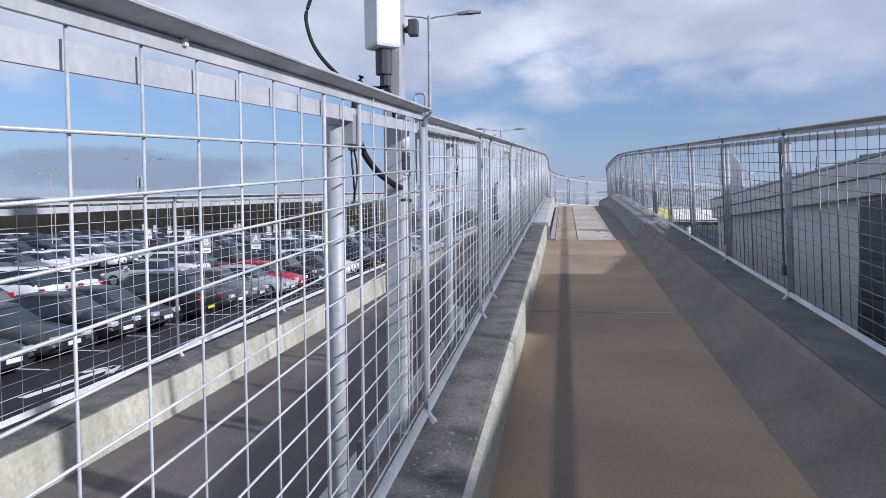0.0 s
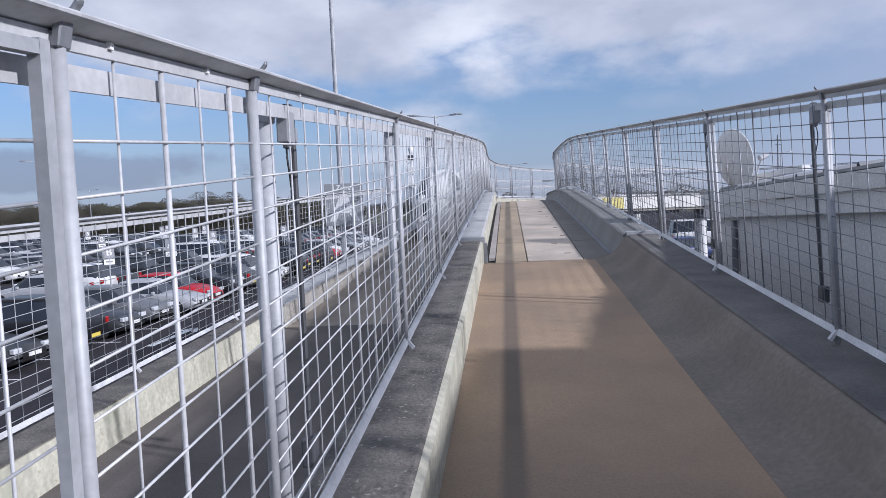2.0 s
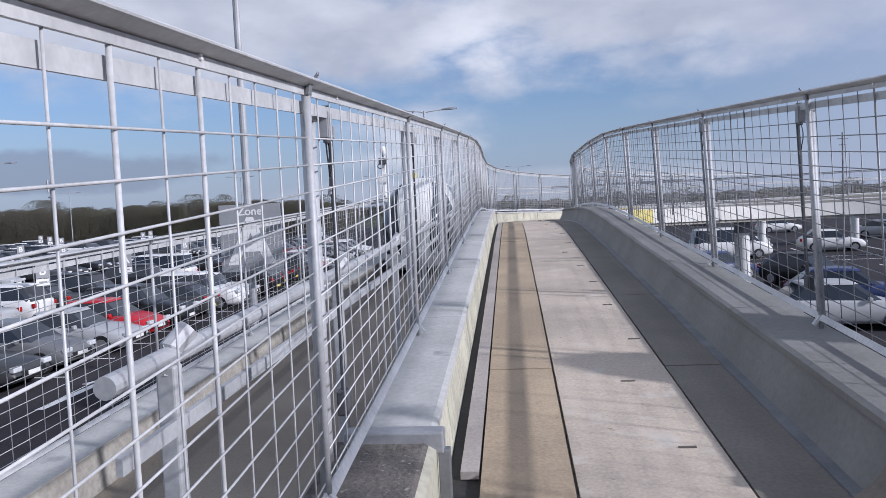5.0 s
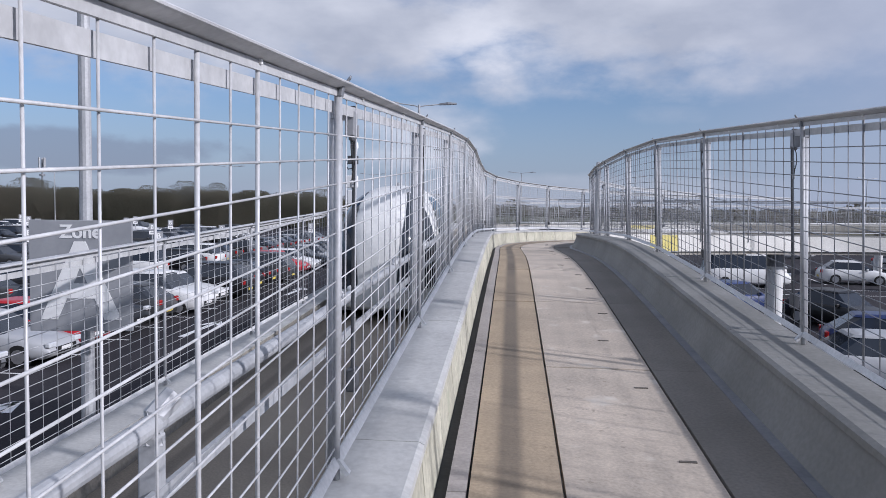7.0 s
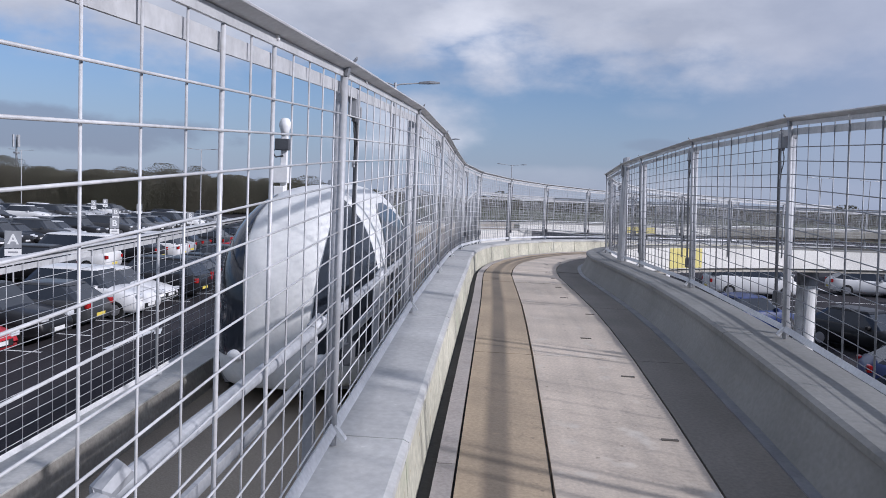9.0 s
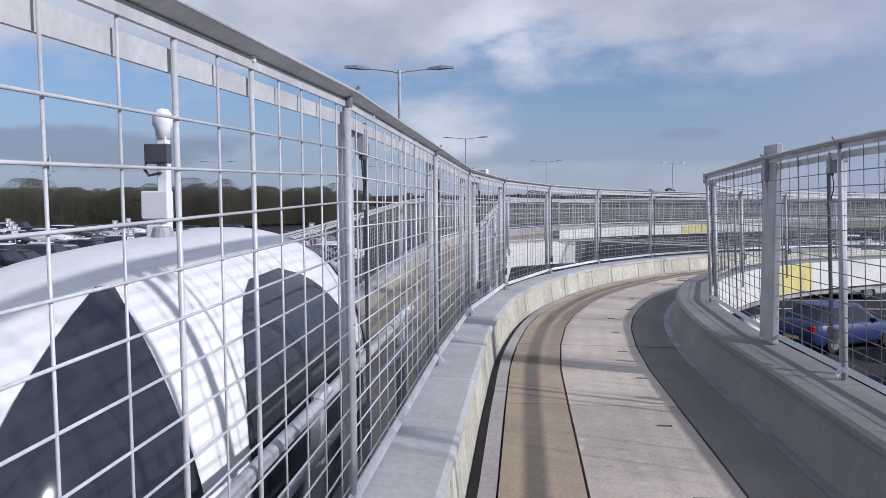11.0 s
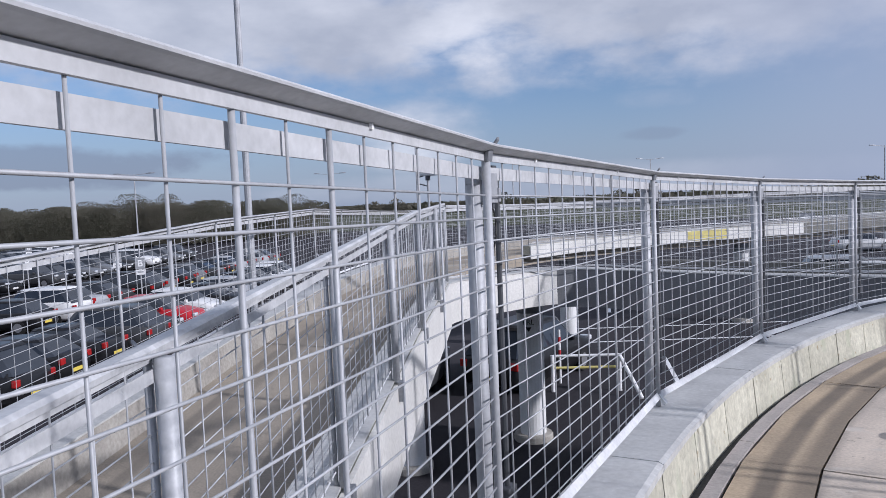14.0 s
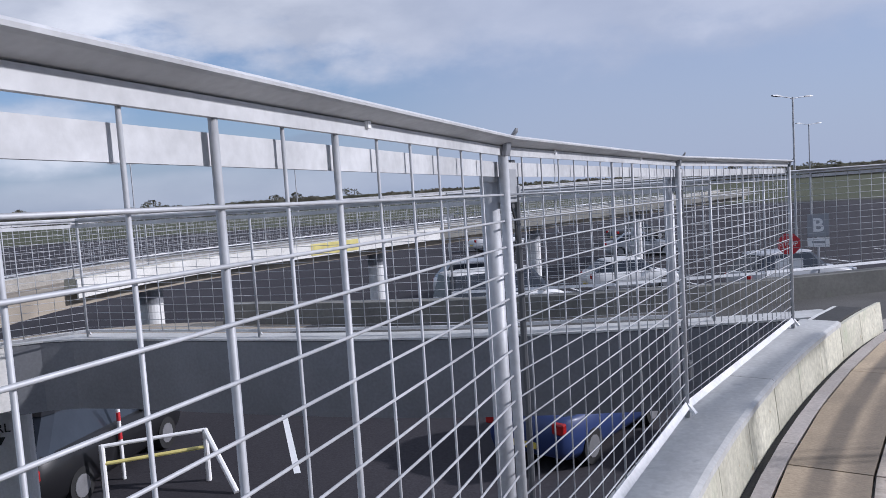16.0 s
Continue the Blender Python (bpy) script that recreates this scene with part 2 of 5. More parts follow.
specks(KERB_DIRT, 45, 0.64, (0.30, 0.29, 0.25))
specks(KERB_DIRT, 7, 0.60, (0.06, 0.058, 0.05), 0.15)
specks(CREAM, 3.5, 0.60, (0.42, 0.44, 0.33), 0.12)
specks(CREAM, 18, 0.66, (0.36, 0.30, 0.20), 0.08)
specks(CONC_DARK, 9, 0.60, (0.17, 0.175, 0.15), 0.12)
specks(KERB_GREY, 6, 0.63, (0.36, 0.365, 0.365), 0.1)
specks(KERB_GREY, 40, 0.70, (0.62, 0.62, 0.60), 0.05)
specks(SLAB_P, 22, 0.67, (0.30, 0.26, 0.21), 0.08)
specks(SLAB_B, 22, 0.67, (0.24, 0.19, 0.14), 0.08)
specks(SLAB_P, 5, 0.60, (0.60, 0.55, 0.48), 0.12)
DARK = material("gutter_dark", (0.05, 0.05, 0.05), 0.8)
WHITE = material("white_paint", (0.8, 0.8, 0.8), 0.5, 0, (0.68, 0.68, 0.67), 2, 40, 0.02, 0.2)
FASCIA = material("white_fascia", (0.74, 0.73, 0.70), 0.6, 0, (0.62, 0.61, 0.58), 1.2, 30, 0.03, 0.3)
specks(FASCIA, 5, 0.62, (0.50, 0.48, 0.43), 0.15)


# ---- mesh helpers ----
def part(name, bm, mat, parent, label="", smooth=False):
    me = bpy.data.meshes.new(name)
    bmesh.ops.recalc_face_normals(bm, faces=bm.faces)
    bm.to_mesh(me)
    bm.free()
    me.materials.append(mat)
    if smooth:
        me.polygons.foreach_set("use_smooth", [True] * len(me.polygons))
    ob = new(name, me)
    ob.parent = parent
    if label:
        ob["label"] = label
    return ob


def box(bm, lo, hi, m=None, bevel=0.0):
    made = bmesh.ops.create_cube(bm, size=1)["verts"]
    s = Matrix.LocRotScale(((Vector(lo) + Vector(hi)) / 2), None, Vector(hi) - Vector(lo))
    bmesh.ops.transform(bm, matrix=(m @ s) if m else s, verts=made)
    if bevel:
        edges = list({e for v in made for e in v.link_edges})
        bmesh.ops.bevel(bm, geom=edges, offset=bevel, segments=2, affect="EDGES", profile=0.5)
    return made


def rod(bm, a, b, r, sides=8, r2=None):
    a, b = Vector(a), Vector(b)
    d = b - a
    made = bmesh.ops.create_cone(bm, cap_ends=True, segments=sides, radius1=r, radius2=r if r2 is None else r2, depth=d.length)["verts"]
    m = Matrix.Translation((a + b) / 2) @ d.to_track_quat("Z", "Y").to_matrix().to_4x4()
    bmesh.ops.transform(bm, matrix=m, verts=made)
    return made


def tube(bm, pts, r, sides=8):
    """A bent tube through the points."""
    pts = [Vector(p) for p in pts]
    rings = []
    for i, p in enumerate(pts):
        d = (pts[min(i + 1, len(pts) - 1)] - pts[max(i - 1, 0)]).normalized()
        up = Vector((0, 0, 1)) if abs(d.z) < 0.95 else Vector((1, 0, 0))
        u = d.cross(up).normalized()
        w = u.cross(d)
        rings.append([bm.verts.new(p + r * (math.cos(k * 2 * math.pi / sides) * u + math.sin(k * 2 * math.pi / sides) * w)) for k in range(sides)])
    for a, b in zip(rings, rings[1:]):
        for k in range(sides):
            bm.faces.new((a[k], a[(k + 1) % sides], b[(k + 1) % sides], b[k]))
    bm.faces.new(rings[0][::-1])
    bm.faces.new(rings[-1])


def loft(bm, rings, closed=True):
    """Joins rings of equal length into a solid strip with ends."""
    vs = [[bm.verts.new(p) for p in r] for r in rings]
    n = len(vs[0])
    for a, b in zip(vs, vs[1:]):
        for k in range(n if closed else n - 1):
            bm.faces.new((a[k], a[(k + 1) % n], b[(k + 1) % n], b[k]))
    if closed:
        bm.faces.new(vs[0][::-1])
        bm.faces.new(vs[-1])


def lathe(bm, prof, sides=20, m=None):
    """Turns (radius, height) pairs round the z axis."""
    rings = [[Vector((r * math.cos(a), r * math.sin(a), z)) for a in [k * 2 * math.pi / sides for k in range(sides)]] for r, z in prof]
    if m:
        rings = [[m @ p for p in r] for r in rings]
    loft(bm, rings)



# right ramp kerb faces away from the sun; that shade is in its colour
KERB_RAMP = material("shade_toned_ramp_kerb", (0.255, 0.22, 0.18), 0.9, 0, (0.185, 0.162, 0.137), 2, 40, 0.1, 0.4)
EDGE = material("edge_strip", (0.46, 0.42, 0.40), 0.8, 0, (0.36, 0.33, 0.31), 2.0, 60, 0.1, 0.4, 0.08)
EDGE_DARK = material("dark_slot", (0.16, 0.14, 0.12), 0.85, 0, (0.10, 0.09, 0.08), 6, 60, 0.05, 0.3)
BLACK = material("black_rubber", (0.02, 0.02, 0.021), 0.6, 0, (0.012, 0.012, 0.012), 6, 60, 0.02, 0.2)
BOX_GREY = material("grey_box", (0.36, 0.37, 0.39), 0.55, 0, (0.28, 0.29, 0.31), 6, 60, 0.02, 0.2)
BOX_DARK = material("dark_box", (0.085, 0.09, 0.10), 0.55, 0, (0.06, 0.063, 0.07), 6, 60, 0.02, 0.2)
TAG = material("tan_tag", (0.42, 0.32, 0.14), 0.6, 0, (0.32, 0.24, 0.10), 6, 60, 0.02, 0.2)
DISH_WHITE = specks(material("weathered_white", (0.82, 0.80, 0.77), 0.6, 0, (0.74, 0.72, 0.69), 3, 40, 0.02, 0.3), 4, 0.60, (0.40, 0.30, 0.22), 0.15)
YELLOW = material("yellow_panel", (0.68, 0.60, 0.22), 0.6, 0, (0.56, 0.48, 0.16), 4, 50, 0.02, 0.2)
ROOF = material("grey_sheet_roof", (0.33, 0.34, 0.355), 0.55, 0.1, (0.26, 0.27, 0.285), 0.8, 30, 0.03, 0.3)
WALL_GREY = material("grey_render_wall", (0.72, 0.715, 0.70), 0.9, 0, (0.64, 0.635, 0.62), 0.7, 40, 0.1, 0.4)
SIGN_GREY = material("sign_grey", (0.33, 0.34, 0.36), 0.5, 0, (0.28, 0.29, 0.31), 4, 40, 0.0, 0.1)
SIGN_WHITE = material("sign_white", (0.85, 0.85, 0.85), 0.5, 0, (0.78, 0.78, 0.78), 4, 40, 0.0, 0.1)
RED = material("sign_red", (0.55, 0.03, 0.04), 0.5, 0, (0.45, 0.025, 0.03), 4, 40, 0.0, 0.1)
LEAF = material("woods", (0.20, 0.185, 0.148), 0.95, 0, (0.14, 0.142, 0.108), 0.05, 3, 0.0, 0.5)


def see_light(m, share):
    """Lets part of the light through a leaf's material."""
    n, l = m.node_tree.nodes, m.node_tree.links
    b = n["Principled BSDF"]
    tr, mx = n.new("ShaderNodeBsdfTranslucent"), n.new("ShaderNodeMixShader")
    l.new(b.inputs["Base Color"].links[0].from_socket, tr.inputs["Color"])
    mx.inputs[0].default_value = share
    b.inputs["Specular IOR Level"].default_value = 0.1
    facing = n.new("ShaderNodeCombineXYZ")
    facing.inputs[0].default_value, facing.inputs[1].default_value, facing.inputs[2].default_value = 0.35, -0.35, 0.87
    for k in list(b.inputs["Normal"].links):
        l.remove(k)
    l.new(facing.outputs[0], b.inputs["Normal"])
    l.new(facing.outputs[0], tr.inputs["Normal"])
    l.new(b.outputs[0], mx.inputs[1])
    l.new(tr.outputs[0], mx.inputs[2])
    l.new(mx.outputs[0], n["Material Output"].inputs["Surface"])


see_light(LEAF, 0.35)
POD_WHITE = material("pod_white", (0.82, 0.82, 0.80), 0.35, 0, (0.76, 0.76, 0.74), 2, 30, 0.0, 0.15)
LENS_PINK = material("pink_lens", (0.42, 0.28, 0.27), 0.25, 0, (0.36, 0.24, 0.23), 5, 40, 0, 0.1)
GLASS_DARK = material("tinted_glass", (0.035, 0.042, 0.055), 0.08, 0, (0.028, 0.034, 0.045), 2, 20, 0.0, 0.1)


def ground_material():
    m = material("car_park_tarmac", (0.050, 0.047, 0.054), 0.95, 0, (0.032, 0.030, 0.035), 0.12, 25, 0.3, 0.6)
    n, l = m.node_tree.nodes, m.node_tree.links
    b = n["Principled BSDF"]
    b.inputs["Specular IOR Level"].default_value = 0.2
    old = b.inputs["Base Color"].links[0].from_socket
    geo = n.new("ShaderNodeNewGeometry")
    dist = n.new("ShaderNodeVectorMath")
    dist.operation = "DISTANCE"
    dist.inputs[1].default_value = (-15, 55, -2.7)
    l.new(geo.outputs["Position"], dist.inputs[0])
    mr = n.new("ShaderNodeMapRange")
    mr.inputs["From Min"].default_value, mr.inputs["From Max"].default_value = 112, 122
    l.new(dist.outputs["Value"], mr.inputs["Value"])
    grass = n.new("ShaderNodeTexNoise")
    grass.inputs["Scale"].default_value, grass.inputs["Detail"].default_value = 0.05, 8
    l.new(geo.outputs["Position"], grass.inputs["Vector"])
    gr = n.new("ShaderNodeValToRGB")
    gr.color_ramp.elements[0].color, gr.color_ramp.elements[1].color = (0.05, 0.057, 0.032, 1), (0.10, 0.105, 0.065, 1)
    l.new(grass.outputs["Fac"], gr.inputs["Fac"])
    mx = n.new("ShaderNodeMix")
    mx.data_type = "RGBA"
    l.new(mr.outputs[0], mx.inputs["Factor"])
    l.new(old, mx.inputs["A"])
    l.new(gr.outputs["Color"], mx.inputs["B"])
    l.new(mx.outputs["Result"], b.inputs["Base Color"])
    return m


TARMAC = ground_material()


def bar(bm, a, b, r, sides=4):
    """A thin straight rod, quick to make."""
    a, b = Vector(a), Vector(b)
    d = (b - a).normalized()
    up = Vector((0, 0, 1)) if abs(d.z) < 0.95 else Vector((1, 0, 0))
    u = d.cross(up).normalized() * r
    w = d.cross(u).normalized() * r
    ra, rb = [], []
    for k in range(sides):
        t = (k + 0.5) * 2 * math.pi / sides
        o = math.cos(t) * u + math.sin(t) * w
        ra.append(bm.verts.new(a + o))
        rb.append(bm.verts.new(b + o))
    for k in range(sides):
        bm.faces.new((ra[k], ra[(k + 1) % sides], rb[(k + 1) % sides], rb[k]))
    bm.faces.new(ra[::-1])
    bm.faces.new(rb)


def plank(bm, a, b, side, up):
    """A flat bar from a to b; side and up are its half widths as vectors."""
    vs = [[bm.verts.new(p + i * side + j * up) for i, j in ((-1, -1), (1, -1), (1, 1), (-1, 1))] for p in (Vector(a), Vector(b))]
    for k in range(4):
        bm.faces.new((vs[0][k], vs[0][(k + 1) % 4], vs[1][(k + 1) % 4], vs[1][k]))
    bm.faces.new(vs[0][::-1])
    bm.faces.new(vs[1])


def words(text, size, mat, parent, m, depth=0.004, name="lettering", bold=0.0):
    cu = bpy.data.curves.new("lettering", "FONT")
    cu.body, cu.size, cu.extrude, cu.align_x, cu.align_y, cu.offset = text, size, depth, "CENTER", "CENTER", bold
    tmp = bpy.data.objects.new("lettering_source", cu)
    me = bpy.data.meshes.new_from_object(tmp)
    bpy.data.objects.remove(tmp)
    me.materials.clear()
    me.materials.append(mat)
    ob = new(name, me)
    ob.matrix_world = m
    if parent:
        ob.parent = parent
    return ob


# ---- lanes: plan and heights ----
KERB_Z = ((-14, -0.90), (0, 0.06), (2.87, 0.262), (5.45, 0.44), (9.45, 0.71), (15.47, 1.118), (19.43, 1.372), (20.6, 1.44), (21.6, 1.483), (22.6, 1.503), (23.6, 1.505), (25.4, 1.475), (27.4, 1.424), (33, 1.31), (39, 1.195), (44, 1.12), (60, 1.1))
KZ_S, KZ_V = [k[0] for k in KERB_Z], [k[1] for k in KERB_Z]
B_Z = ((-14, -0.54), (3.8, 0.0), (17.7, 0.43), (31.5, 0.88), (36.8, 1.10), (41, 1.16), (50, 0.95), (95, 1.0))
BZ_S, BZ_V = [k[0] for k in B_Z], [k[1] for k in B_Z]
GROUND_Z = -2.7
UP = Vector((0, 0, 1))


def arc_lane(x0, s_arc, radius, most, zs, zv):
    """A lane that runs straight along +y, then bends right through the angle most, then runs straight again."""
    def lane(s, off=0.0, dz=0.0):
        z = float(np.interp(s, zs, zv)) + dz
        if s <= s_arc:
            return Vector((x0 + off, s, z))
        a = min((s - s_arc) / radius, most)
        r = radius - off
        p = Vector((x0 + radius - r * math.cos(a), s_arc + r * math.sin(a), z))
        rest = s - s_arc - a * radius
        return p + Vector((math.sin(a), math.cos(a), 0)) * rest
    return lane


lane_b = arc_lane(-2.22, 46.0, 12.0, radians(62), BZ_S, BZ_V)

C_PTS = [Vector(p) for p in ((-1.15, 40.7), (-0.95, 41.35), (-0.35, 42.1), (0.36, 42.9), (0.95, 43.12), (1.6, 42.8), (2.5, 42.05), (3.8, 41.05), (5.05, 40.35), (6.2, 39.85), (7.3, 39.5), (8.4, 39.3), (9.6, 39.05), (12.0, 38.6), (16.0, 38.2))]


def spline(pts, n=8):
    out = []
    for i in range(len(pts) - 1):
        p0, p1, p2, p3 = pts[max(i - 1, 0)], pts[i], pts[i + 1], pts[min(i + 2, len(pts) - 1)]
        for k in range(n):
            t = k / n
            out.append(0.5 * ((2 * p1) + (p2 - p0) * t + (2 * p0 - 5 * p1 + 4 * p2 - p3) * t * t + (3 * p1 - p0 - 3 * p2 + p3) * t ** 3))
    return out + [pts[-1]]


# the driven lane, by its left fence line
A_PTS = [Vector((-1.02, -16 + 2.0 * i)) for i in range(20)] + [Vector(p) for p in ((-1.03, 24.0), (-1.055, 25.7), (-1.045, 27.42), (-0.85, 29.41), (-0.335, 31.46), (0.45, 33.32), (1.5, 35.0), (2.80, 36.5), (4.32, 37.8), (6.1, 39.0), (7.8, 39.9), (9.7, 40.5), (11.7, 40.75), (13.7, 40.6), (15.6, 40.0))]
A_LINE = spline(A_PTS)
A_LEN = [-16.0]
for q0, q1 in zip(A_LINE, A_LINE[1:]):
    A_LEN.append(A_LEN[-1] + (q1 - q0).length)
A_X, A_Y = [p.x for p in A_LINE], [p.y for p in A_LINE]


def lane_a(s, off=0.0, dz=0.0):
    """Point of the driven lane: s along its left fence, off to the right of its middle, dz over the kerb's top."""
    x, y = float(np.interp(s, A_LEN, A_X)), float(np.interp(s, A_LEN, A_Y))
    dx = float(np.interp(s + 0.8, A_LEN, A_X)) - float(np.interp(s - 0.8, A_LEN, A_X))
    dy = float(np.interp(s + 0.8, A_LEN, A_Y)) - float(np.interp(s - 0.8, A_LEN, A_Y))
    d = Vector((dx, dy)).normalized()
    return Vector((x + d.y * (off + 1.02), y - d.x * (off + 1.02), float(np.interp(s, KZ_S, KZ_V)) + dz))


C_LINE = spline(C_PTS)
C_LEN = [0.0]
for q0, q1 in zip(C_LINE, C_LINE[1:]):
    C_LEN.append(C_LEN[-1] + (q1 - q0).length)


def lane_c(s, off=0.0, dz=0.0):
    """The linking lane, by its inner edge: off runs outwards from it."""
    x = float(np.interp(s, C_LEN, [p.x for p in C_LINE]))
    y = float(np.interp(s, C_LEN, [p.y for p in C_LINE]))
    x2 = float(np.interp(s + 0.25, C_LEN, [p.x for p in C_LINE])) - float(np.interp(s - 0.25, C_LEN, [p.x for p in C_LINE]))
    y2 = float(np.interp(s + 0.25, C_LEN, [p.y for p in C_LINE])) - float(np.interp(s - 0.25, C_LEN, [p.y for p in C_LINE]))
    d = Vector((x2, y2)).normalized()
    return Vector((x - d.y * off, y + d.x * off, float(np.interp(s, (0, 4, 12, 20), (1.13, 1.04, 1.06, 1.13))) + dz))


def sweep(bm, lane, s0, s1, prof, step=0.5):
    n = max(1, round((s1 - s0) / step))
    tag = bm.verts.layers.float_vector.new("lane")
    loft(bm, [[lane(s0 + (s1 - s0) * i / n, o, z) for o, z in prof] for i in range(n + 1)])
    bm.verts.ensure_lookup_table()
    k = 0
    for i in range(n + 1):
        for o, z in prof:
            bm.verts[k][tag] = Vector((o, s0 + (s1 - s0) * i / n, z))
            k += 1


def lane_strip(name, lane, s0, s1, prof, mat, parent=None, step=0.5, label=""):
    bm = bmesh.new()
    sweep(bm, lane, s0, s1, prof, step)
    return part(name, bm, mat, parent, label)


# ---- ground ----
bm = bmesh.new()
bmesh.ops.create_grid(bm, x_segments=1, y_segments=1, size=2500)
bmesh.ops.translate(bm, verts=bm.verts, vec=(0, 0, GROUND_Z))
tagged(part("ground", bm, TARMAC, None), "dark tarmac car park that gives way to grass far off", "ground", kind="structure")

# ---- guideway decks ----
S_JOIN, S_END, S_NOSE = 12.0, 52.0, 43.0
deck = new("guideway_deck")
tagged(deck, "raised pod guideway with concrete ramp, paved deck and low kerbs", "guideway", kind="structure")
lane_strip("ramp_floor", lane_a, -14, 6.28, [(-0.80, -0.27), (0.80, -0.27), (0.80, -0.7), (-0.80, -0.7)], RAMP, deck)
lane_strip("ramp_floor", lane_a, 6.295, S_JOIN, [(-0.80, -0.27), (0.80, -0.27), (0.80, -0.7), (-0.80, -0.7)], RAMP, deck)
lane_strip("joint_filler", lane_a, 6.28, 6.295, [(-0.1, -0.266), (0.4, -0.266), (0.4, -0.3), (-0.1, -0.3)], EDGE, deck, label="pale joint filler strip")
lane_strip("ramp_kerb", lane_a, -14, S_JOIN, [(-1.12, -0.03), (-0.80, -0.03), (-0.775, -0.045), (-0.77, -0.7), (-1.12, -0.7)], CREAM, deck, label="cream-stained concrete kerb wall")
lane_strip("kerb_top", lane_a, -14, S_JOIN, [(-1.12, -0.022), (-0.815, -0.022), (-0.80, -0.029), (-1.12, -0.029)], KERB_DIRT, deck, label="blackened mossy kerb top")
# right wall, with its shade painted in by the darker tone
lane_strip("ramp_kerb", lane_a, -14, S_JOIN, [(1.12, -0.03), (0.78, -0.03), (0.75, -0.037), (0.72, -0.06), (0.68, -0.12), (0.63, -0.185), (0.57, -0.23), (0.50, -0.257), (0.42, -0.268), (0.42, -0.7), (1.12, -0.7)], KERB_RAMP, deck, label="concrete kerb wall in a grey darkened for shade")
lane_strip("kerb_top", lane_a, -14, S_JOIN, [(1.12, -0.022), (0.78, -0.022), (0.76, -0.029), (1.12, -0.029)], KERB_MID, deck, label="grey weathered kerb top")
lane_strip("ramp_wall", lane_a, -14, S_JOIN, [(1.11, -0.7), (-1.12, -0.7), (-1.12, -1.4), (1.11, -1.4)], CONC, deck)
lane_strip("deck_beam", lane_a, S_JOIN, S_END, [(-0.98, -0.31), (0.98, -0.31), (0.98, -0.62), (-0.98, -0.62)], CONC, deck)
lane_strip("fascia", lane_a, S_JOIN, S_NOSE, [(-1.06, -0.05), (-1.03, -0.05), (-1.03, -0.52), (-1.06, -0.52)], FASCIA, deck, label="white painted edge fascia")
lane_strip("fascia", lane_a, S_JOIN, S_END, [(1.06, -0.05), (1.03, -0.05), (1.03, -0.52), (1.06, -0.52)], FASCIA, deck, label="white painted edge fascia")
lane_strip("fascia_panel", lane_a, 35.5, 37.3, [(1.065, -0.06), (1.063, -0.06), (1.063, -0.5), (1.075, -0.5)], YELLOW, deck, 0.2, "yellow painted fascia panel")
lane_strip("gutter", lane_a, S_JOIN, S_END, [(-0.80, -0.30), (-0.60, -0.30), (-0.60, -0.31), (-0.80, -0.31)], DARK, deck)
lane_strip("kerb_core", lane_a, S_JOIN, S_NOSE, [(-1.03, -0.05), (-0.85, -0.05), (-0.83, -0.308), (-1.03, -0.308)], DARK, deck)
lane_strip("kerb_face", lane_a, S_JOIN, S_END, [(1.03, -0.05), (0.735, -0.05), (0.70, -0.16), (0.63, -0.308), (1.03, -0.308)], KERB_SHADE, deck, label="moulded kerb face in a grey darkened for shade")
lane_strip("kerb_foot", lane_a, S_JOIN, S_END, [(0.66, -0.262), (0.60, -0.262), (0.60, -0.29), (0.66, -0.29)], GALV_DARK, deck)
for sx in (-1, 1):
    bm = bmesh.new()
    c = lane_a(S_JOIN, sx * 0.92)
    box(bm, (c.x - 0.17, c.y - 0.025, c.z - 0.06), (c.x + 0.17, c.y + 0.06, c.z + 0.012), bevel=0.006)
    part("cap_end", bm, GALV, deck, "folded steel cap end")
    bm = bmesh.new()
    c = lane_a(S_JOIN, sx * 0.75)
    box(bm, (c.x - 0.02, c.y - 0.02, c.z - 0.27), (c.x + 0.02, c.y + 0.03, c.z - 0.05), bevel=0.004)
    part("end_bracket", bm, GALV_DARK, deck, "dark steel end bracket")

deck_b = new("guideway_deck")
tagged(deck_b, "parallel pod guideway with dusty floor, cream kerbs and white fascia", "guideway", kind="structure")
# floor is darker up to s 12, paler beyond
for s0, s1, m in ((-14, 12, FLOOR_B_RAMP), (12.01, 95, DUST)):
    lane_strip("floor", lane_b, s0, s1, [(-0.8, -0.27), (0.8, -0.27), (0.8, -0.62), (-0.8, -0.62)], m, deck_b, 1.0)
for s0, s1, m, lab in ((-14, 12, CREAM, "cream concrete kerb"), (12.004, 95, CONC, "grey concrete kerb")):
    lane_strip("kerb", lane_b, s0, s1, [(-1.05, -0.03), (-0.80, -0.03), (-0.77, -0.3), (-1.05, -0.3)], m, deck_b, 1.0, lab)
lane_strip("kerb_top", lane_b, -14, 12, [(-1.06, -0.02), (-0.81, -0.02), (-0.81, -0.028), (-1.06, -0.028)], KERB_DIRT, deck_b, 1.0, "blackened kerb top")
lane_strip("kerb_cap", lane_b, 12, 95, [(-1.06, -0.015), (-0.79, -0.015), (-0.79, -0.028), (-1.06, -0.028)], KERB_GREY, deck_b, 1.0, "grey kerb cap")
lane_strip("fascia", lane_b, -14, 95, [(-1.09, -0.04), (-1.06, -0.04), (-1.06, -0.66), (-1.09, -0.66)], FASCIA, deck_b, 1.0, "white edge fascia")
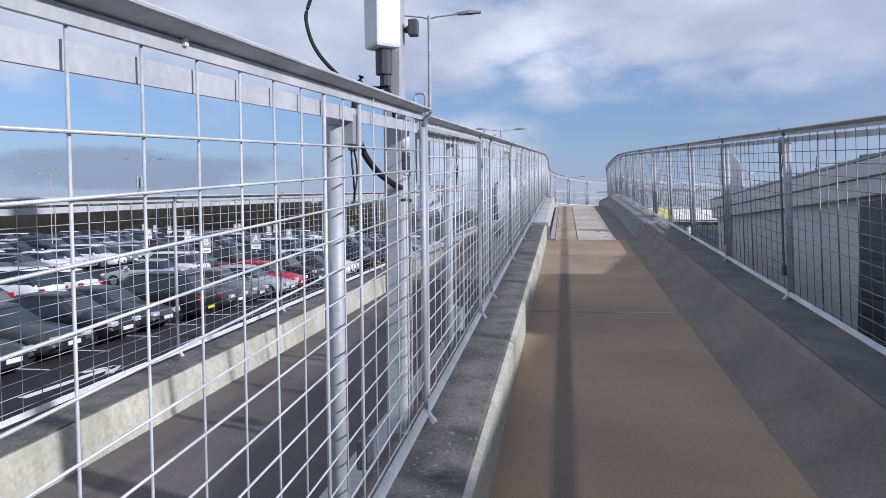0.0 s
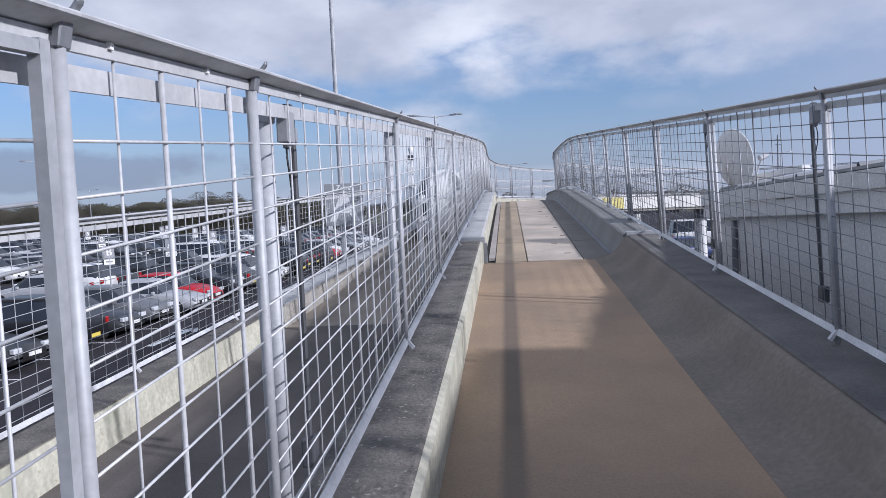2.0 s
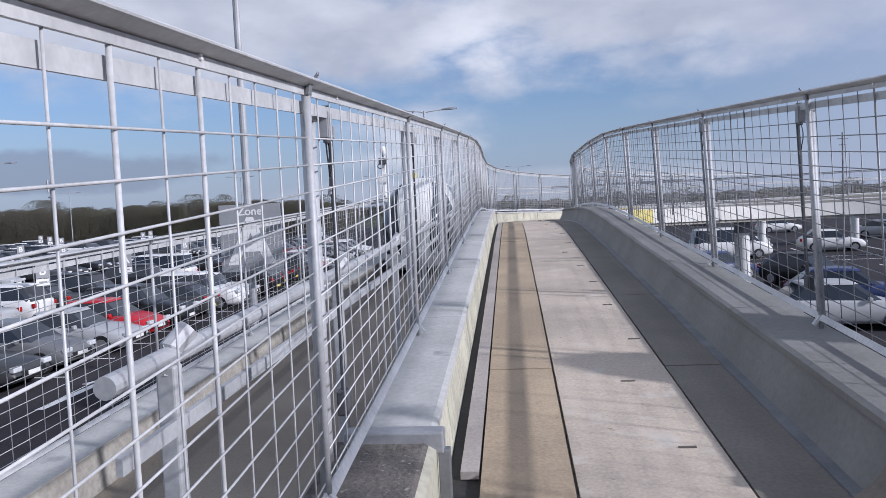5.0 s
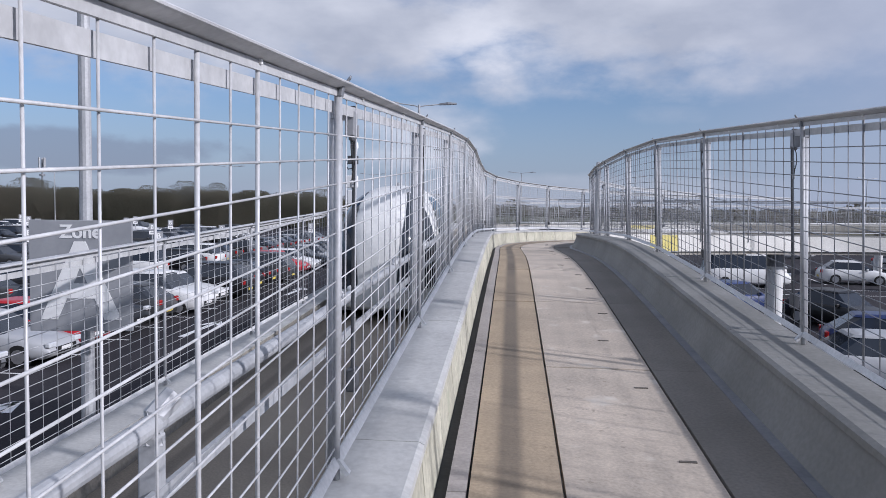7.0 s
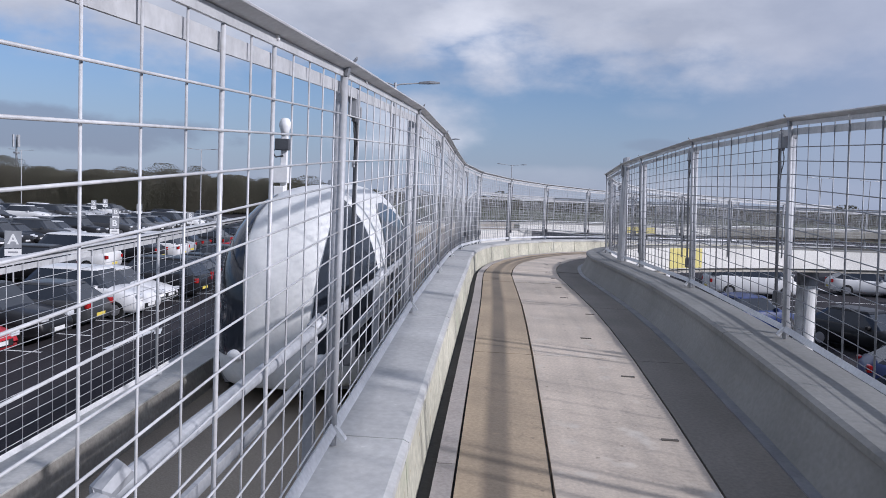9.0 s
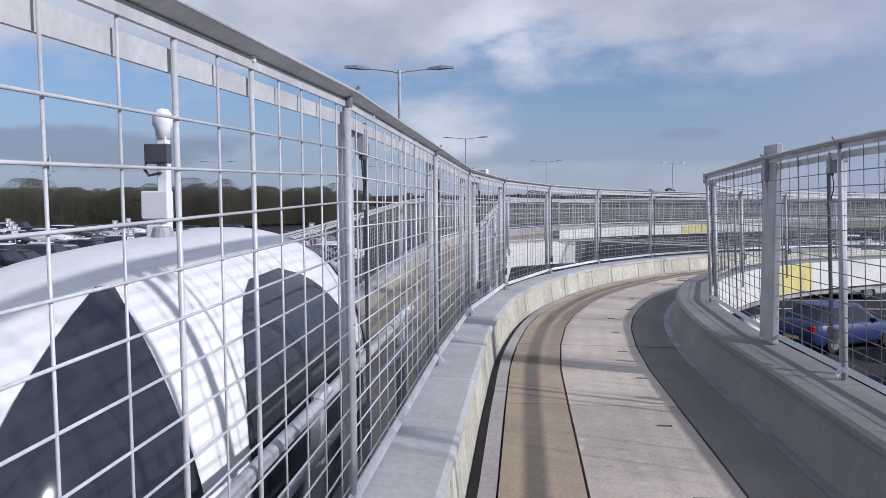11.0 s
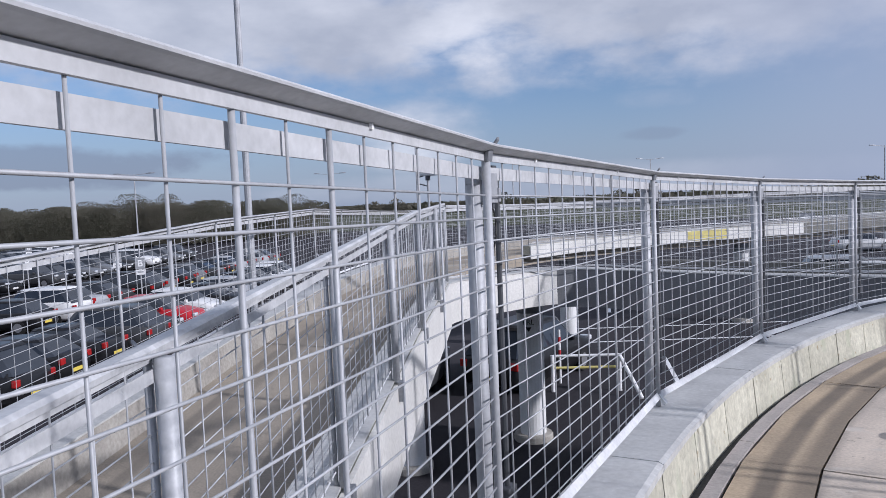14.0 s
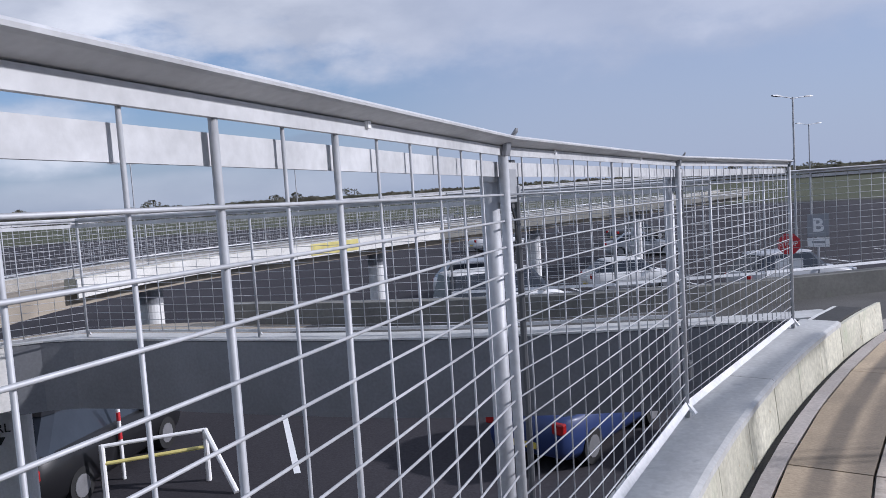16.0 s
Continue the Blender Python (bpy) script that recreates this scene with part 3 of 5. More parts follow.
for s0, s1 in ((-14, 40.7), (52.5, 95)):
    lane_strip("kerb", lane_b, s0, s1, [(1.05, -0.03), (0.80, -0.03), (0.77, -0.3), (1.05, -0.3)], CREAM, deck_b, 1.0, "cream concrete kerb")
    lane_strip("kerb_cap", lane_b, s0, s1, [(1.06, -0.015), (0.79, -0.015), (0.79, -0.028), (1.06, -0.028)], KERB_GREY, deck_b, 1.0, "grey kerb cap")
for s0, s1, low, m, lab in ((12, 40.7, -0.70, FASCIA, "white edge fascia"), (52.5, 66, -0.42, FASCIA, "white edge fascia"), (66.005, 95, -0.42, CONC_DARK, "dull concrete edge fascia")):
    lane_strip("fascia", lane_b, s0, s1, [(1.09, -0.04), (1.06, -0.04), (1.06, low), (1.09, low)], m, deck_b, 1.0, lab)
lane_strip("fascia_panel", lane_b, 60.5, 62.3, [(1.10, -0.05), (1.094, -0.05), (1.094, -0.38), (1.10, -0.38)], YELLOW, deck_b, 0.5, "yellow painted fascia panel")

C_END = C_LEN[-1]
deck_c = new("guideway_deck")
tagged(deck_c, "linking guideway curve with dark floor and white fascia", "guideway", kind="structure")
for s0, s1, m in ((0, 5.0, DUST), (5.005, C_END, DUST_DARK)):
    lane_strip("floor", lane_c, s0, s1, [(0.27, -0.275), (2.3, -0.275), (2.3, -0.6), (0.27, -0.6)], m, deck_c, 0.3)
lane_strip("kerb", lane_c, 0, 10.6, [(0.03, -0.03), (0.27, -0.03), (0.29, -0.3), (0.03, -0.3)], CONC, deck_c, 0.3)
lane_strip("kerb_cap", lane_c, 0, 10.6, [(-0.01, -0.012), (0.28, -0.012), (0.28, -0.028), (-0.01, -0.028)], KERB_GREY, deck_c, 0.3, "pale kerb cap")
lane_strip("fascia", lane_c, 0.0, 3.0, [(0.0, -0.035), (0.03, -0.035), (0.03, -0.64), (0.0, -0.64)], FASCIA, deck_c, 0.3, "white edge fascia")
lane_strip("fascia", lane_c, 3.005, 10.8, [(0.0, -0.035), (0.03, -0.035), (0.03, -0.70), (0.0, -0.70)], FASCIA_DARK, deck_c, 0.3, "dark grey edge fascia")
lane_strip("kerb", lane_c, 4.0, C_END, [(2.3, -0.03), (2.1, -0.03), (2.08, -0.3), (2.3, -0.3)], CONC_DARK, deck_c, 0.3)


# ---- piers ----
def pier(x, y, top, r=0.27, text=False):
    p = new("guideway_pier")
    p.location = (x, y, GROUND_Z)
    tagged(p, "round concrete pier that carries the raised guideway deck", "pier", "guideway piers")
    h = top - GROUND_Z
    bm = bmesh.new()
    lathe(bm, [(r, 0.0), (r, h - 0.45), (r * 1.02, h - 0.44)], 24)
    part("column", bm, WHITE, p, smooth=False)
    bm = bmesh.new()
    lathe(bm, [(r * 1.03, h - 0.44), (r * 1.03, h - 0.02), (r * 0.9, h)], 24)
    part("collar", bm, GALV_DARK, p, "dark collar under the deck")
    bm = bmesh.new()
    lathe(bm, [(r * 1.5, 0.0), (r * 1.5, 0.12), (r * 1.42, 0.15)], 20)
    part("plinth", bm, CONC, p)
    if text:
        m = Matrix.Rotation(radians(-8), 4, "Z") @ Matrix.Translation((0, -r - 0.004, h - 0.62)) @ Matrix.Rotation(radians(90), 4, "X")
        words("PRL", 0.15, BLACK, p, m, 0.003)
        bm = bmesh.new()
        vs = [bm.verts.new(m @ Vector(v)) for v in ((-0.06, -0.1, 0), (0.06, -0.1, 0), (0, -0.2, 0))]
        bm.faces.new(vs)
        ext = bmesh.ops.extrude_face_region(bm, geom=bm.faces[:])
        bmesh.ops.translate(bm, verts=[v for v in ext["geom"] if isinstance(v, bmesh.types.BMVert)], vec=(0, -0.003, 0))
        part("arrow", bm, BLACK, p, "black printed arrow")
    return p


pier(0.15, 45.2, 0.42, 0.27, True)
pier(-2.2, 43.5, 0.52)
pier(-2.2, 33.0, 0.28)
pier(-2.2, 22.0, -0.06)
pier(0.0, 17.5, 0.6)
pier(0.0, 25.0, 0.86)
for s in (31.0, 37.0, 43.5):
    q = lane_a(s, 0, -0.62)
    pier(q.x, q.y, q.z)
for s in (56, 64, 73, 82):
    q = lane_b(s, 0, -0.62)
    pier(q.x, q.y, q.z)

# ---- fences ----
H = 1.15


def fence_panel(a, b, side, lean=0.0, boxes=True, detail=True, label="", gate=False, last=False, pole_at=0.13, pole_r=0.022, tag=False, dense=False, stout=False, wire=None, conduit=True, tall=1.0, twin=False):
    """One panel from a to b. side: unit vector to the lane's inside. lean: inward lean of the top."""
    fp = new("fence_panel")
    fp.location = a
    tagged(fp, label or "galvanised welded mesh fence panel with tubular handrail and post", "fence panel", "guideway fences")
    d = b - a
    dn = Vector((d.x, d.y, 0)).normalized()
    run = d / Vector((d.x, d.y)).length
    o = Vector((0, 0, 0))
    up = (UP + side * lean).normalized() * tall
    pitch = 0.1247 if dense else 0.1475
    n = max(2, int((d.length - 0.05) / pitch) + 1)
    bm = bmesh.new()
    wr = 0.0024 if detail else 0.0035
    ws = 6 if detail else 4
    for i in range(1, n):
        p = d * (i * pitch / d.length)
        r = wr
        if detail and i in (n // 2, n // 2 + 2):
            r = 0.0048
        bar(bm, p + up * 0.05, p + up * 1.118, r, ws)
    rows = (17 if dense else 14) if detail else 11
    for k in range(rows):
        h = 0.084 + k * ((1.02 if dense else 0.997) - 0.084) / (rows - 1)
        bar(bm, up * h + side * 0.006, d + up * h + side * 0.006, wr, ws)
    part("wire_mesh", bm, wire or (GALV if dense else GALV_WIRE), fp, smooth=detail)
    # handrail: an asymmetric rolled rail whose lip hangs over the lane
    bm = bmesh.new()
    prof = ((-0.016, 1.127), (0.004, 1.129), (0.038, 1.1385), (0.043, 1.141), (0.044, 1.1445), (0.040, 1.148), (0.028, 1.151), (-0.008, 1.152), (-0.018, 1.142))
    loft(bm, [[p + side * u + up * h for u, h in prof] for p in (o, d)])
    part("handrail", bm, RAIL_PALE, fp, "rolled galvanised handrail", smooth=False)
    bm = bmesh.new()
    plank(bm, up * 1.1175 + side * 0.003, d + up * 1.1175 + side * 0.003, side * 0.004, up * 0.010)
    part("top_angle", bm, RAIL_PALE, fp)
    bm = bmesh.new()
    out = side * -0.012
    plank(bm, up * 1.078 + out, d + up * 1.078 + out, side * 0.003, up * 0.0165)
    part("flat_bar", bm, RAIL_PALE, fp, "pale flat steel bar behind the mesh")
    bm = bmesh.new()
    plank(bm, up * 0.045 + side * 0.012, d + up * 0.045 + side * 0.012, side * 0.003 + UP * 0.002, up * 0.014 - side * 0.008)
    part("bottom_angle", bm, GALV_BRIGHT, fp, "bright folded bottom angle")
    if detail:
        for f in (0.18, 0.66):
            bm = bmesh.new()
            c = d * f + up * 1.125 + side * 0.009
            plank(bm, c - dn * 0.005, c + dn * 0.005, side * 0.003, up * 0.005)
            part("clip", bm, SIGN_WHITE, fp, "small white clip")
    for e in ((0, 1) if last else (0,)):
        q = d * e
        bm = bmesh.new()
        bar(bm, q + side * 0.008 - UP * 0.01, q + side * 0.008 + up * (H - 0.025), 0.0118, 12)
        post = part("post", bm, GALV, fp, "round galvanised post", smooth=True)
        bm = bmesh.new()
        plank(bm, q + side * 0.012 + up * 0.05, q + side * 0.046 + UP * 0.006, dn * 0.013, side * 0.005 + up * 0.005)
        part("foot_strap", bm, GALV_BRIGHT, post, "bent flat foot strap")
        if detail:
            bm = bmesh.new()
            plank(bm, q + side * 0.014 + up * (H - 0.045), q + side * 0.020 + up * (H - 0.012), dn * 0.0135, side * 0.006)
            plank(bm, q + side * 0.018 + up * (H - 0.02), q + side * 0.045 + up * (H + 0.012), dn * 0.007, up * 0.005)
            bmesh.ops.bevel(bm, geom=bm.edges[:], offset=0.002, segments=1, affect="EDGES")
            part("top_clamp", bm, GALV_DARK, post, "dark clamp hooked over the rail")
    if stout:
        bm = bmesh.new()
        bar(bm, Vector((0, 0, -0.02)) - side * 0.035, up * 1.12 - side * 0.035, 0.026, 12)
        part("support_pole", bm, GALV, fp, "round support pole behind the mesh", smooth=True)
        bm = bmesh.new()
        box(bm, (-0.03, -0.04, -0.17), (0.012, 0.04, -0.02), Matrix.Translation(-side * 0.075) @ dn.to_track_quat("Y", "Z").to_matrix().to_4x4(), 0.004)
        part("foot_bracket", bm, GALV_DARK, fp, "bolted foot bracket")
    for at in (((0.0, pole_at) if twin else (pole_at,)) if boxes else ()):
        q = run * (at + (0.02 if dense else 0.0)) - side * (0.025 + pole_r * 1.3)
        bm = bmesh.new()
        bar(bm, q - UP * 0.25, q + up * 1.085, pole_r, 14)
        part("support_pole", bm, GALV, fp, "round support pole behind the mesh", smooth=True)
        bm = bmesh.new()
        fr = Matrix.Translation(q + up * 1.07) @ dn.to_track_quat("Y", "Z").to_matrix().to_4x4()
        box(bm, (-pole_r * 0.6, -pole_r * 1.04, -0.02), (pole_r * 1.08, pole_r * 1.04, 0.022), fr, 0.004)
        part("bracket", bm, GALV, fp, "flat clamp bracket")
    if boxes:
        turn = dn.to_track_quat("Y", "Z").to_matrix().to_4x4()
        fr = Matrix.Translation(run * (pole_at + (0.055 if pole_at < 0.15 or pole_at > 1.0 else 0.09)) - side * 0.022 + up * 1.055) @ turn
        bm = bmesh.new()
        box(bm, (-0.016, -0.038, -0.054), (0.014, 0.026, 0.026), fr, 0.003)
        box(bm, (-0.010, 0.020, -0.052), (0.019, 0.034, -0.014), fr, 0.003)
        bx = part("junction_box", bm, BOX_GREY, fp, "grey junction box with a stepped lid")
        bm = bmesh.new()
        box(bm, (-0.012, -0.002, 0.0245), (0.012, 0.026, 0.046), fr, 0.003)
        part("cap", bm, BOX_DARK, bx, "dark cap block on the box")
        bm = bmesh.new()
        for y0 in (-0.012, 0.012):
            box(bm, (-0.007, y0 - 0.008, -0.068), (0.007, y0 + 0.008, -0.0525), fr, 0.002)
        part("gland", bm, BOX_DARK, bx, "dark cable glands")
        bm = bmesh.new()
        loop = [(0, -0.012, -0.066), (0.004, -0.022, -0.10), (0.006, -0.016, -0.14), (0.004, -0.003, -0.175), (0.002, 0.001, -0.20)]
        tube(bm, [fr @ v for v in spline([Vector(v) for v in loop], 4)], 0.0026, 6)
        tube(bm, [fr @ v for v in spline([Vector((x, 0.002 - y0, z)) for x, y0, z in loop], 4)], 0.0026, 6)
        part("cable", bm, BLACK, bx, "pair of thin looped black cables")
        bm = bmesh.new()
        box(bm, (-0.004, -0.006, -0.222), (0.006, 0.008, -0.198), fr, 0.002)
        part("plug", bm, BOX_GREY, bx, "small grey plug on the loop")
        bm = bmesh.new()
        q = run * (pole_at + (0.155 if pole_r > 0.03 or pole_at > 0.15 else 0.11)) - side * 0.026
        if conduit:
            bar(bm, q + up * 1.07, q + up * 0.14, 0.008, 8)
            part("conduit", bm, BOX_DARK, fp, "dark cable conduit")
        bm = bmesh.new()
        box(bm, (-0.018, -0.03, 0.13), (0.018, 0.03, 0.21), Matrix.Translation(q) @ turn, 0.006)
        part("lower_box", bm, BOX_DARK, fp, "small dark lower box")
        if tag:
            bm = bmesh.new()
            if conduit:
                box(bm, (-0.013, -0.013, 0.80), (0.013, 0.013, 0.835), Matrix.Translation(q) @ turn, 0.002)
            else:
                box(bm, (-0.003, -0.010, -0.235), (0.003, 0.010, -0.20), fr @ Matrix.Translation((0.002, 0.006, 0)), 0.002)
            part("tag", bm, YELLOW if conduit else TAG, fp, "small yellowish cable tag")
    if gate:
        bm = bmesh.new()
        plank(bm, d * 0.975 + up * 0.05 + side * 0.016, d * 0.975 + up * 1.11 + side * 0.016, dn * 0.010, side * 0.008)
        plank(bm, up * 1.10 + side * 0.016 + d * 0.02, d * 0.97 + up * 1.10 + side * 0.016, side * 0.008, up * 0.008)
        part("gate_frame", bm, GALV, fp, "slim square tube gate frame")
        bm = bmesh.new()
        box(bm, (-0.025, -0.035, -0.06), (0.03, 0.035, 0.06), Matrix.Translation(d * 0.6 + up * 0.16 - side * 0.03) @ dn.to_track_quat("Y", "Z").to_matrix().to_4x4(), 0.006)
        part("latch", bm, BOX_GREY, fp, "grey lower box")
    return fp


def fence(lane, off, stations, inward, **kw):
    gates = kw.pop("gates", ())
    poles = kw.pop("poles", {})
    tags = kw.pop("tags", ())
    bare = kw.pop("bare", ())
    plain = kw.pop("plain", ())
    twins = kw.pop("twins", ())
    raised = kw.pop("raised", ())
    dense_from = kw.pop("dense_from", 99)
    base_r = kw.pop("pole_r", 0.022)
    for i, (s0, s1) in enumerate(zip(stations, stations[1:])):
        a, b = lane(s0, off), lane(s1, off)
        e = lane(s0, off + 0.1 * inward) - a
        e2 = lane(s1, off + 0.1 * inward) - b
        side = (e + e2)
        side.z = 0
        fence_panel(a, b, side.normalized(), last=(i == len(stations) - 2), gate=i in gates, pole_at=poles.get(i, 0.13), pole_r=base_r, twin=i in twins, tag=i in tags, dense=i >= dense_from, boxes=kw.get("boxes", True) and i not in bare, conduit=i not in plain, tall=1.022 if i in raised else 1.0, label="galvanised mesh gate panel in a slim tube frame" if i in gates else "", **{k: v for k, v in kw.items() if k != "boxes"})


LEFT_S = [-3.4, -1.45, 0.6, 2.77, 4.66, 5.36, 7.46] + [7.45 + 1.997 * i for i in range(1, 11)] + [29.425, 31.525, 33.51, 35.51, 37.525, 39.375, 41.7]
RIGHT_S = [-0.55 + 1.985 * i for i in range(14)] + [26.4, 28.8, 31.2, 33.6, 36.0, 38.4, 40.8, 43.2]
fence(lane_a, -1.02, LEFT_S, 1, gates=(3,), bare=(4,), plain=(2, 3), raised=(0, 1, 2), poles={2: 1.28, 3: 1.02, 5: 0.26, 16: 0.52, **{i: 0.24 for i in range(8, 16)}, 9: 0.31, **{i: 0.03 for i in range(17, 23)}}, tags=(2, 3, 9), twins=(16,), dense_from=17)
# darker wire paints in the shaded inner side of this mesh
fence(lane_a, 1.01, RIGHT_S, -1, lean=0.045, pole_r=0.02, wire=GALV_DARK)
fence(lane_b, -1.0, [-3.0 + 2.0 * i for i in range(29)], 1, boxes=False, wire=GALV)
fence(lane_b, 1.04, [29.4 + 1.9 * i for i in range(7)], -1, boxes=False, stout=True, wire=GALV)
fence(lane_b, -1.0, [53.0 + 2.5 * i for i in range(15)], 1, boxes=False, detail=False, wire=GALV)
fence(lane_b, 1.04, [52.5 + 2.5 * i for i in range(15)], -1, boxes=False, detail=False, wire=GALV)
fence(lane_c, 0.1, [0.3, 1.9, 3.7, 5.6, 7.6, 9.6], 1, boxes=False, wire=GALV)
fence(lane_c, 2.2, [7.0, 9.2, 11.4, 13.6, 15.8, 18.0, 20.2, C_END - 0.2], -1, boxes=False, wire=GALV)

# solid end plate where the inner fence turns away
pl = new("end_plate")
pl.location = lane_a(26.4, 0.98)
tagged(pl, "tall pale steel end plate with a small bracket on the kerb", "end plate")
bm = bmesh.new()
box(bm, (-0.02, -0.16, 0.0), (0.02, 0.10, 1.22), bevel=0.006)
part("plate", bm, GALV, pl)
bm = bmesh.new()
box(bm, (0.02, -0.02, 0.3), (0.05, 0.05, 0.42), bevel=0.005)
part("latch", bm, BOX_DARK, pl, "dark latch")
bm = bmesh.new()
box(bm, (-0.05, -0.03, 1.0), (-0.02, 0.03, 1.16), bevel=0.004)
part("tag_plate", bm, BOX_GREY, pl, "small grey tag plate")

# ---- guard rail between the lanes ----
gr = new("guard_rail")
gr.location = (-1.36, 11.0, 0.0)
tagged(gr, "long pale tubular guard rail with lower rail on short posts", "guard rail")


def rail_z(y):
    return 1.30 + 0.02 * (y - 11.0)


bm = bmesh.new()
bar(bm, (0, 0, rail_z(11)), (0, 15.5, rail_z(26.5)), 0.026, 14)
part("top_tube", bm, GALV, gr, "pale round top tube", smooth=False)
bm = bmesh.new()
plank(bm, Vector((0.02, 0, rail_z(11) - 0.17)), Vector((0.02, 15.5, rail_z(26.5) - 0.17)), Vector((0.008, 0, 0)), Vector((0, 0, 0.02)))
part("lower_rail", bm, GALV, gr, "pale flat lower rail")
for i in range(9):
    y = 0.3 + 1.85 * i
    bm = bmesh.new()
    z1 = rail_z(11 + y)
    box(bm, (-0.025, y - 0.025, float(np.interp(11 + y, BZ_S, BZ_V)) - 0.05), (0.025, y + 0.025, z1 - 0.02), bevel=0.006)
    tube(bm, [(0, y, z1 - 0.05), (0.0, y + 0.02, z1 + 0.02), (0.03, y + 0.06, z1 + 0.06)], 0.03, 8)
    part("rail_post", bm, GALV, gr, "short steel post with clamp")

# ---- antenna mast ----
am = new("antenna_mast")
am.location = lane_a(2.80, -1.10, 0.0)
tagged(am, "grey steel mast with pale antenna box and black cables", "antenna mast")
bm = bmesh.new()
box(bm, (-0.046, -0.09, -0.6), (0.024, -0.014, 2.7), bevel=0.008)
part("mast", bm, GALV, am)
bm = bmesh.new()
box(bm, (-0.03, -0.087, -0.5), (0.03, 0.042, 0.925), bevel=0.005)
part("cable_cover", bm, RAIL_PALE, am, "pale folded steel cable cover")
bm = bmesh.new()
box(bm, (-0.028, -0.085, 0.926), (0.034, 0.045, 0.945), bevel=0.004)
part("cover_lid", bm, GALV, am, "grey lid on the cable cover")
bm = bmesh.new()
box(bm, (-0.05, -0.05, 1.37), (0.05, 0.05, 2.1), Matrix.Translation((-0.035, -0.13, 0)) @ Matrix.Rotation(radians(42), 4, "Z"), 0.012)
ab = part("antenna_box", bm, SIGN_WHITE, am, "pale antenna box")
bm = bmesh.new()
rod(bm, (-0.03, -0.13, 1.28), (-0.03, -0.13, 1.38), 0.03, 10)
rod(bm, (-0.025, -0.13, 1.24), (-0.025, -0.13, 1.30), 0.02, 10)
part("gland", bm, BOX_DARK, ab, "dark cable gland")
bm = bmesh.new()
tube(bm, spline([Vector(v) for v in ((-0.02, -0.13, 1.25), (-0.043, -0.13, 1.235), (-0.09, -0.13, 1.238), (-0.131, -0.13, 1.25), (-0.18, -0.13, 1.27), (-0.22, -0.13, 1.305), (-0.265, -0.13, 1.355), (-0.298, -0.13, 1.413), (-0.317, -0.13, 1.489), (-0.306, -0.13, 1.54), (-0.275, -0.13, 1.6), (-0.2, -0.13, 1.69), (-0.08, -0.13, 1.76))], 4), 0.007, 8)
tube(bm, [(-0.02, -0.13, 1.25), (-0.005, -0.13, 1.2), (0.0, -0.12, 1.15), (0.0, -0.08, 1.1), (0.0, -0.04, 1.0)], 0.007, 8)
tube(bm, [(-0.03, -0.13, 1.25), (-0.015, -0.13, 1.2), (-0.02, -0.13, 1.175), (-0.06, -0.13, 1.18)], 0.006, 8)
part("cable", bm, BLACK, ab, "black antenna cable")
bm = bmesh.new()
tube(bm, spline([Vector(v) for v in ((-0.06, -0.33, 1.24), (-0.08, -0.345, 1.15), (-0.075, -0.335, 1.06), (-0.06, -0.30, 0.985), (-0.03, -0.22, 0.925), (0.005, -0.13, 0.885), (0.02, -0.06, 0.84), (0.02, -0.055, 0.5))], 4), 0.011, 8)
part("thick_cable", bm, BLACK, am, "thick black sleeve cable")
bm = bmesh.new()
box(bm, (0.045, -0.07, 1.43), (0.08, -0.03, 1.49), bevel=0.006)
rod(bm, (0.03, -0.02, 1.46), (0.05, -0.05, 1.46), 0.012, 8)
part("side_bracket", bm, BOX_DARK, am, "dark side bracket")
bm = bmesh.new()
tube(bm, [(0.057, -0.01, 0.9), (0.057, -0.01, 1.215), (0.063, -0.01, 1.23), (0.09, -0.01, 1.23), (0.098, -0.01, 1.215), (0.098, -0.01, 0.1)], 0.006, 8)
part("hoop", bm, GALV, am, "galvanised wire hoop")
bm = bmesh.new()
box(bm, (-0.0305, -0.0895, 0.83), (0.0325, 0.0445, 0.84), bevel=0.002)
part("strap", bm, BOX_DARK, am, "thin dark strap round the mast")
bm = bmesh.new()
rod(bm, (0.022, -0.065, 1.01), (0.022, -0.065, 1.125), 0.024, 20)
sw = part("lamp_sleeve", bm, SIGN_WHITE, am, "white cylindrical sleeve", smooth=True)
bm = bmesh.new()
box(bm, (0.0, -0.088, 0.945), (0.044, -0.042, 1.01), bevel=0.005)
lk = part("lock_box", bm, BOX_DARK, am, "dark lock box under the sleeve")
for y in (-0.076, -0.054):
    bm = bmesh.new()
    rod(bm, (0.043, y, 0.995), (0.046, y, 0.995), 0.004, 8)
    part("screw", bm, GALV_BRIGHT, lk, "bright screw head")


